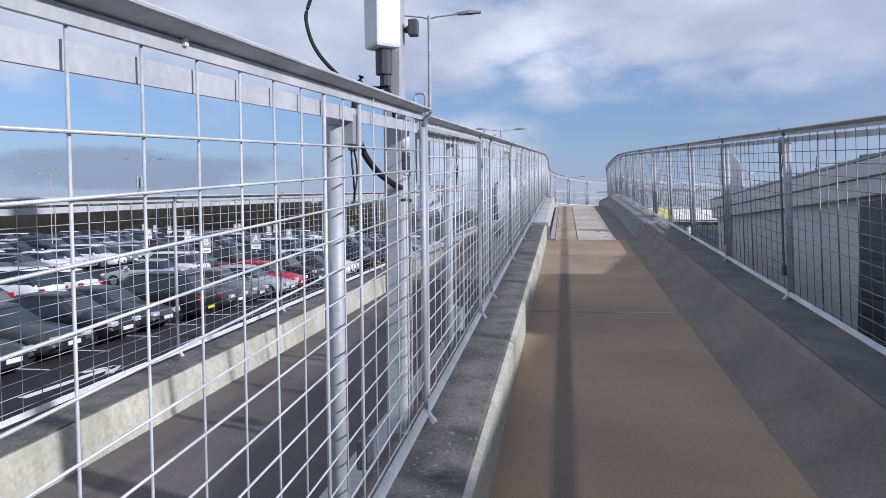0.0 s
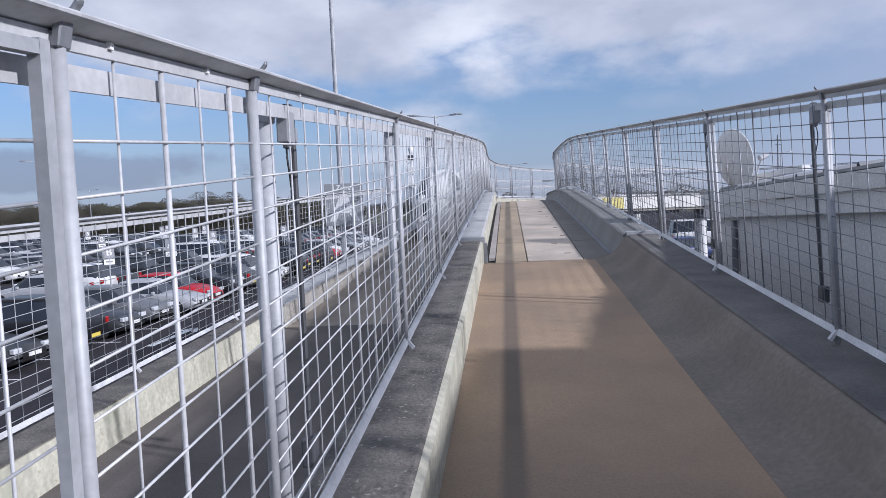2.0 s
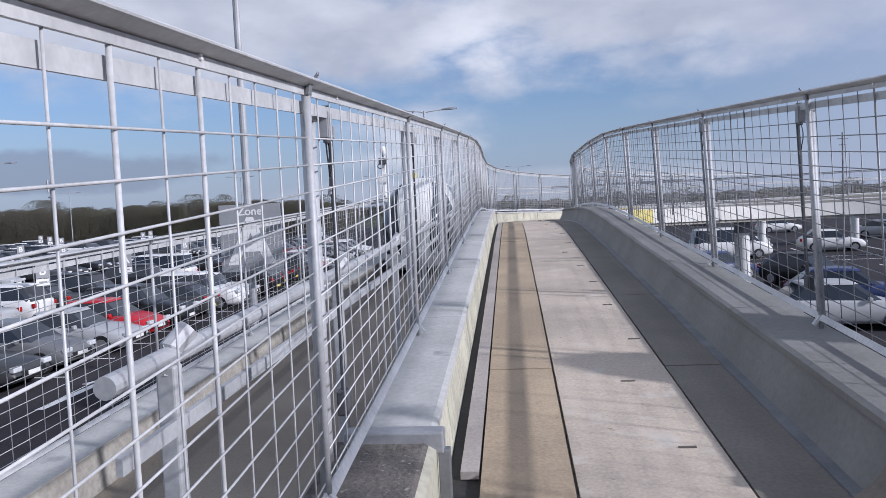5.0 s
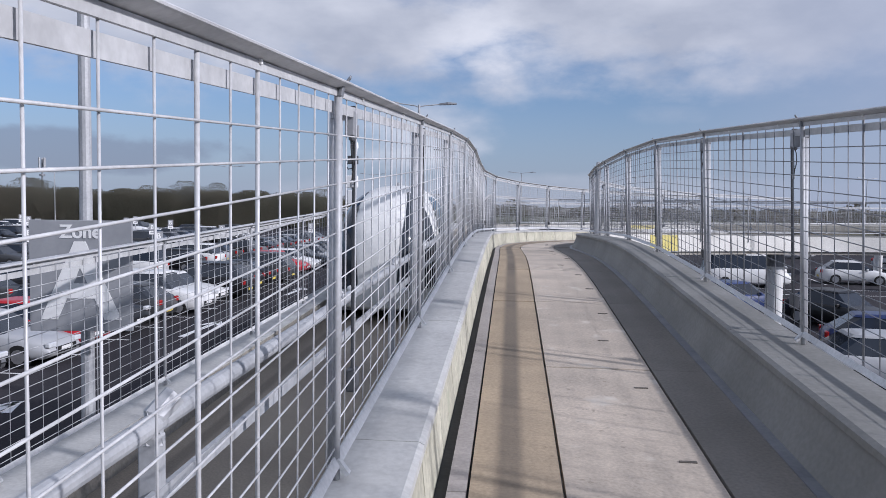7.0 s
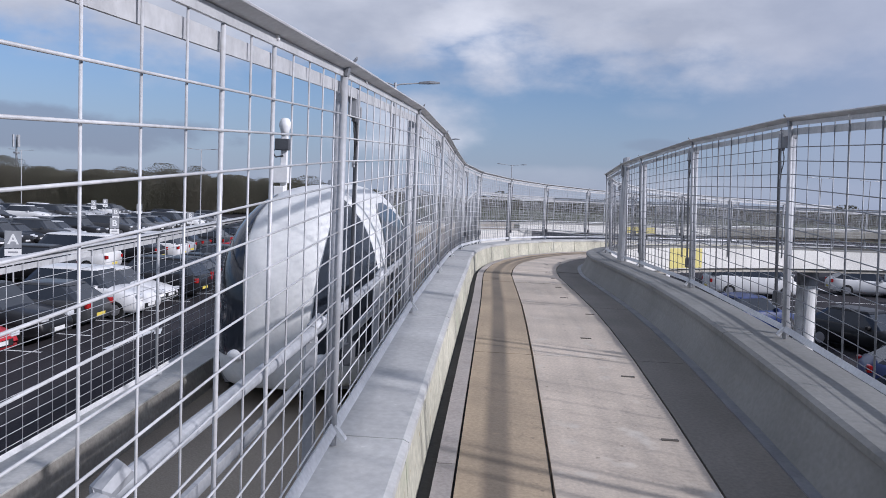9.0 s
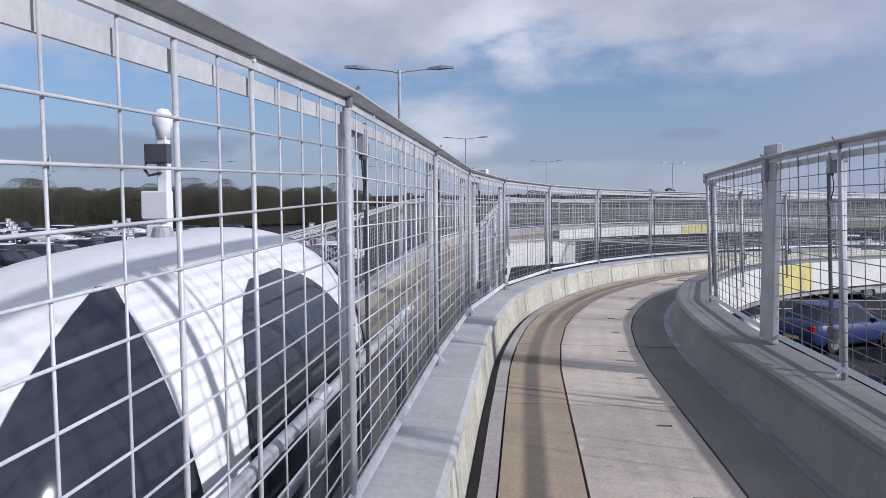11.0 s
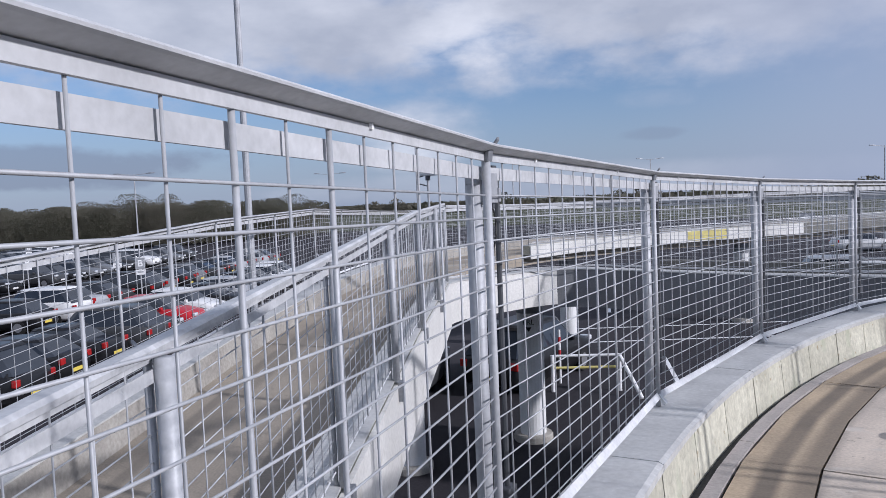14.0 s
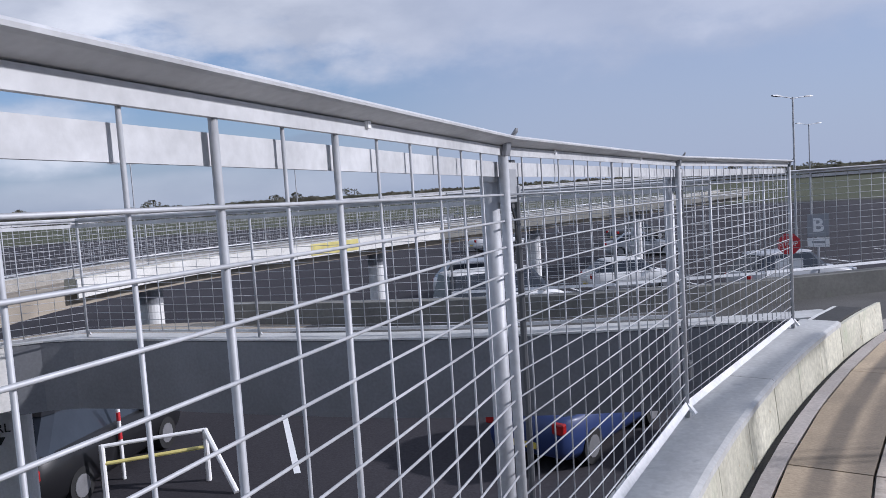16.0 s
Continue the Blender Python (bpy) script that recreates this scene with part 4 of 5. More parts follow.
# ---- lamp columns ----
def lamp_column(x, y, top, heads=2, arm=0.75, turn=0.0, r=0.07):
    lc = new("lamp_column")
    lc.location = (x, y, GROUND_Z)
    lc.rotation_euler = (0, 0, radians(turn))
    tagged(lc, "tall galvanised lamp column with flat lantern heads on side arms", "lamp column", "car park lamps")
    h = top - GROUND_Z
    bm = bmesh.new()
    lathe(bm, [(r * 1.25, 0), (r * 1.25, 1.2), (r * 0.8, 1.28), (r * 0.55, h)], 12)
    part("column", bm, GALV, lc, smooth=False)
    for k in range(heads):
        sx = 1 if k == 0 else -1
        bm = bmesh.new()
        tube(bm, [(0, 0, h - 0.08), (sx * 0.25 * arm, 0, h - 0.03), (sx * arm, 0, h + 0.03)], 0.022, 6)
        ar = part("arm", bm, GALV, lc)
        bm = bmesh.new()
        loft(bm, [[(sx * (arm - 0.05), y0 * 0.6, h + z0) for y0, z0 in ((-0.07, 0.0), (0.07, 0.0), (0.05, 0.06), (-0.05, 0.06))],
                  [(sx * (arm + 0.25), y0, h + 0.02 + z0) for y0, z0 in ((-0.11, 0.0), (0.11, 0.0), (0.08, 0.08), (-0.08, 0.08))],
                  [(sx * (arm + 0.55), y0 * 0.7, h + 0.04 + z0) for y0, z0 in ((-0.09, 0.0), (0.09, 0.0), (0.06, 0.05), (-0.06, 0.05))]])
        hd = part("lantern", bm, GALV_DARK, ar, "flat grey lantern")
    return lc


lamp_column(-3.85, 19.0, 6.0, 2, 0.75, 6)
lamp_column(-3.75, 39.6, 5.35, 2, 0.75, 10)
lamp_column(-5.0, 71.0, 6.0, 2, 0.9, 0)
for x, y, t in ((-31, 52, 5.2), (-52, 70, 5.4), (-27, 83, 5.2), (-60, 108, 5.4), (-72, 60, 5.4), (-40, 34, 5.2), (-16, 98, 5.2), (0.5, 92, 5.3), (38, 100, 5.4), (14, 105, 5.5), (31, 95, 5.3), (47, 78, 5.2), (29.9, 62.5, 5.4), (-56, 40, 5.4), (-84, 88, 5.5)):
    lamp_column(x, y, t, 2, 0.9, (x * 7) % 40)

# ---- camera mast on the far side of the parallel lane ----
cm = new("camera_mast")
cm.location = (-3.4, 27.1, 0.7)
tagged(cm, "slim white mast with dome camera and pale cabinets", "camera mast")
bm = bmesh.new()
box(bm, (-0.04, -0.04, -3.4), (0.04, 0.04, 2.15), bevel=0.008)
part("mast", bm, SIGN_WHITE, cm)
bm = bmesh.new()
lathe(bm, [(0.0, 2.36), (0.05, 2.35), (0.075, 2.3), (0.08, 2.24), (0.06, 2.2), (0.05, 2.12)], 16)
part("camera_dome", bm, SIGN_WHITE, cm, "white dome camera", smooth=True)
bm = bmesh.new()
box(bm, (-0.1, -0.12, 1.93), (0.09, -0.04, 2.08), bevel=0.01)
tube(bm, [(-0.1, -0.06, 1.95), (-0.14, -0.06, 1.9), (-0.1, -0.05, 1.84), (0, -0.05, 1.86)], 0.012, 6)
part("floodlight", bm, BOX_DARK, cm, "dark floodlight")
bm = bmesh.new()
box(bm, (-0.13, -0.14, 1.5), (0.09, -0.04, 1.72), bevel=0.012)
part("upper_cabinet", bm, SIGN_WHITE, cm, "white cabinet")
bm = bmesh.new()
box(bm, (-0.10, -0.13, 1.2), (0.04, -0.04, 1.46), bevel=0.012)
part("lower_cabinet", bm, SIGN_WHITE, cm, "white lower cabinet")

cv = new("security_camera")
cv.location = (-3.3, 60.0, 0.9)
tagged(cv, "white security camera on a slim pole beside the guideway", "security camera")
bm = bmesh.new()
rod(bm, (0, 0, -3.6), (0, 0, 2.3), 0.05, 10)
part("pole", bm, GALV, cv)
bm = bmesh.new()
box(bm, (-0.35, -0.13, 2.46), (0.45, 0.13, 2.72), Matrix.Rotation(radians(-25), 4, "Z"), 0.05)
part("camera_body", bm, SIGN_WHITE, cv, "white box camera")
bm = bmesh.new()
rod(bm, (0, 0, 2.28), (0, 0, 2.48), 0.1, 10)
tube(bm, [(-0.1, 0, 2.5), (-0.4, 0, 2.4), (-0.35, 0, 2.15), (0, 0, 2.05)], 0.03, 6)
part("camera_mount", bm, BOX_DARK, cv, "dark mount and cable")

# ---- far aerial mast behind the trees ----
tm = new("aerial_mast")
tm.location = (-103.0, 172.0, GROUND_Z)
tagged(tm, "slim grey aerial mast with panel antennas behind the trees", "aerial mast")
bm = bmesh.new()
lathe(bm, [(0.30, 0.0), (0.16, 12.5)], 10)
part("mast", bm, GALV_DARK, tm)
for k in range(3):
    bm = bmesh.new()
    box(bm, (-0.25, 0.45, 11.0), (0.25, 0.75, 13.6), Matrix.Rotation(radians(120 * k + 20), 4, "Z"), 0.05)
    part("panel_antenna", bm, GALV, tm, "grey panel antenna")
bm = bmesh.new()
lathe(bm, [(0.6, 9.6), (0.6, 9.9), (0.55, 10.0)], 12)
part("collar_ring", bm, GALV_DARK, tm)

# ---- zone sign ----
zs = new("zone_sign")
zs.location = (-3.74, 18.74, 1.24)
zs.rotation_euler = (0, 0, radians(8))
tagged(zs, "grey zone sign board with white lettering on a lamp column", "sign")
bm = bmesh.new()
box(bm, (-0.38, -0.012, -0.32), (0.38, 0.012, 0.52), bevel=0.004)
part("board", bm, SIGN_GREY, zs)
words("Zone", 0.14, SIGN_WHITE, zs, Matrix.Translation((0.0, -0.0145, 0.43)) @ Matrix.Rotation(radians(90), 4, "X"), 0.002, bold=0.003)
words("A", 0.80, SIGN_WHITE, zs, Matrix.Translation((0.0, -0.0145, 0.03)) @ Matrix.Rotation(radians(90), 4, "X"), 0.002, bold=0.022)
bm = bmesh.new()
box(bm, (-0.15, 0.012, -0.2), (-0.11, 0.05, 0.45), bevel=0.004)
box(bm, (0.0, 0.012, -0.2), (0.04, 0.05, 0.45), bevel=0.004)
part("fixing", bm, GALV_DARK, zs)


# ---- bay signs ----
def bay_sign(x, y, turn=0, letter="B", h=2.6, board=0.62):
    sg = new("bay_sign")
    sg.location = (x, y, GROUND_Z)
    sg.rotation_euler = (0, 0, radians(turn))
    tagged(sg, "grey parking zone sign with white letter on a slim post", "sign", "bay signs")
    bm = bmesh.new()
    rod(bm, (0, 0, 0), (0, 0, h), 0.035, 8)
    part("post", bm, GALV, sg)
    bm = bmesh.new()
    box(bm, (-board / 2, -0.05, h - board), (board / 2, -0.037, h + 0.1), bevel=0.004)
    part("board", bm, SIGN_GREY, sg)
    bm = bmesh.new()
    box(bm, (-board / 2, -0.05, h - board - 0.32), (board / 2, -0.037, h - board - 0.03), bevel=0.004)
    pt = part("lower_plate", bm, SIGN_WHITE, sg, "white lower plate")
    bm = bmesh.new()
    box(bm, (-board * 0.3, -0.056, h - board - 0.2), (board * 0.3, -0.051, h - board - 0.13))
    part("bar", bm, SIGN_GREY, pt, "grey bar of print")
    words(letter, board * 0.95, SIGN_WHITE, sg, Matrix.Translation((0, -0.053, h - board / 2 + 0.04)) @ Matrix.Rotation(radians(90), 4, "X"), 0.002, bold=board * 0.02)
    return sg


SIGNS = ((-23.4, 61.0), (-31.5, 76.7), (-36.0, 90.0), (-25.0, 76.0), (-20.4, 40.0), (-44.0, 96.0), (-20.5, 70.0), (-39.0, 66.0), (-48.0, 86.0), (-20.5, 88.0), (-55.0, 95.0), (-62.0, 104.0), (-47.0, 104.0), (-33.0, 62.0))
for x, y in SIGNS:
    bay_sign(x, y, math.degrees(math.atan2(-x, y - 18)), "B", 2.5, 0.52)
bay_sign(-20.4, 47.0, 24, "A", 2.5, 0.62)
bay_sign(20.9, 84.8, -14, "B", 3.0, 1.0)
bay_sign(21.4, 53.2, -45, "B", 3.3, 0.62)
bay_sign(33.0, 80.0, -25, "B", 3.0, 0.8)

st = new("stop_sign")
st.location = (21.0, 54.0, GROUND_Z)
st.rotation_euler = (0, 0, radians(-42))
tagged(st, "round red stop sign on a grey post", "sign")
bm = bmesh.new()
rod(bm, (0, 0, 0), (0, 0, 2.75), 0.04, 8)
part("post", bm, GALV, st)
bm = bmesh.new()
lathe(bm, [(0.0, 0.0), (0.36, 0.0), (0.36, 0.012), (0.0, 0.012)], 8, Matrix.Translation((0, -0.045, 2.45)) @ Matrix.Rotation(radians(90), 4, "X") @ Matrix.Rotation(radians(22.5), 4, "Z"))
part("board", bm, RED, st)
words("STOP", 0.22, SIGN_WHITE, st, Matrix.Translation((0, -0.06, 2.45)) @ Matrix.Rotation(radians(90), 4, "X"), 0.002)
bm = bmesh.new()
box(bm, (-0.4, -0.06, 1.62), (0.4, -0.045, 1.98), bevel=0.004)
part("lower_plate", bm, SIGN_WHITE, st, "white lower plate")

# ---- building beside the ramp ----
bd = new("service_building")
bd.location = (2.05, 14.1, GROUND_Z)
tagged(bd, "low grey service building with shallow sheet metal roof", "building")


def eaves(bm):
    """The roof line climbs gently away from the downpipe corner."""
    for v in bm.verts:
        if v.co.z > 3.0:
            v.co.z -= 0.034 * v.co.y
    return bm


bm = bmesh.new()
box(bm, (0.12, -34, 0.0), (9.0, -0.12, 3.72))
part("wall", eaves(bm), WALL_GREY, bd)
for z0, z1, out, nm in ((3.62, 3.78, 0.03, "lower grey fascia board"), (3.785, 3.93, 0.0, "upper grey fascia board")):
    bm = bmesh.new()
    box(bm, (out, -34.2, z0), (out + 0.085, 0.0, z1), bevel=0.008)
    part("fascia_board", eaves(bm), WALL_GREY, bd, nm)
bm = bmesh.new()
loft(bm, [[(0.0, y, 3.935), (0.0, y, 3.96), (5.0, y, 4.46), (9.3, y, 3.96), (9.3, y, 3.93), (5.0, y, 4.38)] for y in (-34.3, 0.05)])
roof = part("roof", eaves(bm), ROOF, bd)
for i in range(57):
    bm = bmesh.new()
    y = -33.9 + i * 0.6
    loft(bm, [[(0.02, y + a, 3.96 + b), (5.0, y + a, 4.46 + b)] for a, b in ((-0.03, 0.0), (-0.015, 0.03), (0.015, 0.03), (0.03, 0.0))], closed=False)
    part("roof_rib", eaves(bm), ROOF, roof)
# added block, never in view, that throws a shadow across the ramp
bm = bmesh.new()
box(bm, (1.0, -10.1, 4.02), (3.6, -7.1, 4.80), bevel=0.03)
part("ramp_shade_box", eaves(bm), WALL_GREY, bd, "grey box added on the roof, out of view, to shade the ramp")
bm = bmesh.new()
box(bm, (0.06, -8.35, 0.0), (0.119, -6.78, 3.58), bevel=0.01)
door = part("door", eaves(bm), BOX_DARK, bd, "tall dark slatted door")
for i in range(21):
    bm = bmesh.new()
    box(bm, (0.046, -8.28, 0.20 + 0.165 * i), (0.062, -6.85, 0.33 + 0.165 * i), bevel=0.004)
    part("slat", bm, BOX_DARK, door)
bm = bmesh.new()
rod(bm, (0.08, -1.2, 0.0), (0.08, -1.2, 3.63), 0.035, 10)
part("downpipe", bm, GALV_DARK, bd, "grey downpipe")

mast = new("aerial_pole")
mast.location = (10.4, 35.6, GROUND_Z)
tagged(mast, "thin grey aerial pole standing in the far car park", "aerial")
bm = bmesh.new()
rod(bm, (0, 0, 0.0), (0, 0, 6.1), 0.03, 8)
part("pole", bm, GALV_DARK, mast)
for z, w in ((5.9, 0.16), (5.7, 0.12)):
    bm = bmesh.new()
    rod(bm, (-w, 0, z), (w, 0, z), 0.012, 6)
    part("element", bm, GALV_DARK, mast)

dish = new("satellite_dish")
dish.location = (2.14, 12.9, 1.64)
tagged(dish, "weathered white satellite dish on a bracket by the roof edge", "satellite dish")
bm = bmesh.new()
mt = Matrix.Scale(0.89, 4) @ Vector((0.87, 0.30, 0.14)).to_track_quat("Z", "Y").to_matrix().to_4x4()
lathe(bm, [(0.001, -0.10), (0.13, -0.09), (0.24, -0.065), (0.33, -0.03), (0.385, 0.0), (0.392, 0.008), (0.384, 0.006), (0.33, -0.018), (0.24, -0.053), (0.13, -0.078), (0.001, -0.088)], 40, mt)
part("reflector", bm, DISH_WHITE, dish, smooth=True)
bm = bmesh.new()
tube(bm, [mt @ Vector(v) for v in ((0, -0.34, 0.0), (0, -0.28, 0.28), (0, -0.06, 0.42))], 0.012, 6)
rod(bm, mt @ Vector((0, -0.06, 0.38)), mt @ Vector((0, -0.04, 0.5)), 0.035, 10)
part("feed_arm", bm, GALV, dish)
bm = bmesh.new()
rod(bm, (0.06, 0.1, -0.9), (0.06, 0.1, 0.05), 0.03, 8)
rod(bm, (0.06, 0.1, -0.35), (0.85, 0.1, -0.55), 0.03, 8)
box(bm, (0.0, 0.0, -0.1), (0.12, 0.12, 0.08), bevel=0.01)
part("bracket", bm, GALV_DARK, dish)
bm = bmesh.new()
plank(bm, Vector((0.1, 0.45, -0.27)), Vector((0.62, -0.5, -0.15)), Vector((0.05, 0.02, 0)), Vector((0, 0, 0.03)))
part("cross_arm", bm, WHITE, dish, "white cross arm")

# ---- pod on the parallel lane ----
POD_Y = 24.8
pod = new("transit_pod")
pod.location = (-2.22, POD_Y, float(np.interp(POD_Y, BZ_S, BZ_V)) - 0.27)
pod.rotation_euler = (radians(1.8), 0, 0)
pod.scale = (1.0, 1.0, 0.94)
tagged(pod, "white driverless transit pod with dark arched windows on its lane", "pod", "")


def pod_skin(turn, z, out=0.0):
    """Point of the shell by its bearing (degrees from the nose, to the right) and height."""
    h = (z - 0.62) / (1.30 if z > 0.62 else 0.75)
    k = max(0.0, 1 - abs(h) ** (2.9 if h > 0 else 3.5)) ** (1 / 2.3)
    a = radians(turn)
    c, t = math.sin(a), math.cos(a)
    x = 0.745 * k * math.copysign(abs(c) ** 0.62, c)
    y = -1.85 * (0.22 + 0.78 * k) * math.copysign(abs(t) ** 0.62, t)
    p = Vector((x, y, z))
    return p + Vector((x, y * 0.35, 0.12 * max(0.0, h))).normalized() * out


bm = bmesh.new()
POD_Z = [0.22, 0.25, 0.30, 0.38, 0.5, 0.62, 0.8, 1.0, 1.2, 1.38, 1.52, 1.64, 1.73, 1.80, 1.85, 1.88, 1.90, 1.912, 1.918]
loft(bm, [[pod_skin(360 * k / 144, z) for k in range(144)] for z in POD_Z])
part("body", bm, POD_WHITE, pod, "glossy white shell", smooth=True)


def pod_window(name, t0, t1, z0, z1, lean, label, power=2.4):
    """A dark arched pane that lies on the shell between two bearings."""
    bm = bmesh.new()
    n, m = 22, 14
    rows = []
    for a in range(n + 1):
        h = a / n
        z = z0 + (z1 - z0) * h
        half = (t1 - t0) / 2 * max(0.02, 1 - h ** power) ** 0.5
        mid = (t0 + t1) / 2 + lean * h
        rows.append([pod_skin(mid - half + 2 * half * b / m, z, 0.008) for b in range(m + 1)])
    loft(bm, rows, closed=False)
    return part(name, bm, GLASS_DARK, pod, label, smooth=True)


# corner panes either side of a white nose, a pale hoop, then the doors
for t0, t1, lean in ((10, 64, 2), (-64, -10, -2), (116, 170, -2), (-170, -116, 2)):
    pod_window("corner_window", t0, t1, 0.48, 1.83, lean, "dark arched corner window")
for t0, t1 in ((73, 107), (-107, -73)):
    pod_window("door_window", t0, t1, 0.60, 1.74, 0, "dark arched door window", 3.2)
for turn in (68.5, -68.5, 111.5, -111.5):
    bm = bmesh.new()
    q = pod_skin(turn, 0.72, 0.004)
    box(bm, (-0.012, -0.07, -0.028), (0.012, 0.07, 0.028), Matrix.Translation(q), 0.01)
    part("marker_light", bm, LENS_PINK, pod, "slim pinkish side marker light")
for turn in (16, -16, 164, -164):
    bm = bmesh.new()
    bmesh.ops.create_uvsphere(bm, u_segments=12, v_segments=8, radius=0.075)
    bmesh.ops.scale(bm, verts=bm.verts, vec=(1, 0.5, 0.7))
    bmesh.ops.translate(bm, verts=bm.verts, vec=pod_skin(turn, 0.50))
    part("headlight", bm, SIGN_WHITE, pod, "small white headlight", smooth=True)
bm = bmesh.new()
loft(bm, [[Vector((x * 0.985, y, z)) for x, z in ((-0.60, 0.12), (0.60, 0.12), (0.66, 0.26), (-0.66, 0.26))] for y in (-1.35, 1.35)])
part("skirt", bm, BOX_GREY, pod, "grey lower skirt")
bm = bmesh.new()
lathe(bm, [(0.0, 1.97), (0.04, 1.965), (0.05, 1.93), (0.055, 1.90)], 14)
part("roof_aerial", bm, BOX_GREY, pod, "small grey roof aerial")
for sx in (-1, 1):
    for y in (-1.0, 1.0):
        bm = bmesh.new()
        rod(bm, (sx * 0.50, y, 0.26), (sx * 0.66, y, 0.26), 0.26, 24)
        wh = part("wheel", bm, BLACK, pod, "black tyre")
        bm = bmesh.new()
        rod(bm, (sx * 0.655, y, 0.26), (sx * 0.67, y, 0.26), 0.15, 18)
        part("rim", bm, GALV, wh, "grey rim")


# ---- cars ----
def paint(name, rgb):
    m = bpy.data.materials.new(name)
    m.use_nodes = True
    n, l = m.node_tree.nodes, m.node_tree.links
    b = n["Principled BSDF"]
    b.inputs["Roughness"].default_value = 0.4
    b.inputs["Specular IOR Level"].default_value = 0.3
    b.inputs["Coat Weight"].default_value = 0.25
    no = n.new("ShaderNodeTexNoise")
    no.inputs["Scale"].default_value, no.inputs["Detail"].default_value = 3, 5
    rp = n.new("ShaderNodeValToRGB")
    rp.color_ramp.elements[0].color = (*[c * 0.86 for c in rgb], 1)
    rp.color_ramp.elements[1].color = (*rgb, 1)
    l.new(no.outputs["Fac"], rp.inputs["Fac"])
    l.new(rp.outputs["Color"], b.inputs["Base Color"])
    return m


PLATE_W = material("plate_white", (0.8, 0.8, 0.78), 0.5, 0, (0.7, 0.7, 0.7), 5, 40, 0, 0.1)
PLATE_Y = material("plate_yellow", (0.75, 0.6, 0.1), 0.5, 0, (0.7, 0.55, 0.1), 5, 40, 0, 0.1)
LAMP_CLEAR = material("lamp_clear", (0.75, 0.77, 0.8), 0.12, 0.1, (0.6, 0.62, 0.65), 5, 40, 0, 0.1)
LAMP_RED = material("lamp_red", (0.4, 0.02, 0.02), 0.2, 0, (0.3, 0.015, 0.015), 5, 40, 0, 0.1)
RIM = material("rim_alloy", (0.5, 0.5, 0.52), 0.35, 0.7, (0.4, 0.4, 0.42), 5, 40, 0, 0.1)

# side outlines: (length fraction, lower z, shoulder z, roof z or None), nose at 0
SHAPES = {
    "hatch": (4.1, 1.76, 1.48, ((0.0, 0.5), (0.03, 0.68), (0.2, 0.86), (0.28, 0.93), (0.95, 0.98), (1.0, 0.8)), (0.26, 0.42, 0.80, 0.97)),
    "saloon": (4.5, 1.8, 1.44, ((0.0, 0.48), (0.03, 0.66), (0.2, 0.84), (0.3, 0.9), (0.84, 0.96), (0.98, 0.9), (1.0, 0.75)), (0.29, 0.43, 0.72, 0.88)),
    "suv": (4.6, 1.9, 1.72, ((0.0, 0.6), (0.03, 0.85), (0.22, 1.02), (0.28, 1.06), (0.95, 1.1), (1.0, 0.9)), (0.26, 0.38, 0.86, 0.98)),
    "van": (4.9, 1.92, 1.98, ((0.0, 0.6), (0.03, 0.85), (0.14, 1.05), (0.2, 1.12), (0.97, 1.15), (1.0, 1.0)), (0.16, 0.30, 0.95, 0.99)),
}


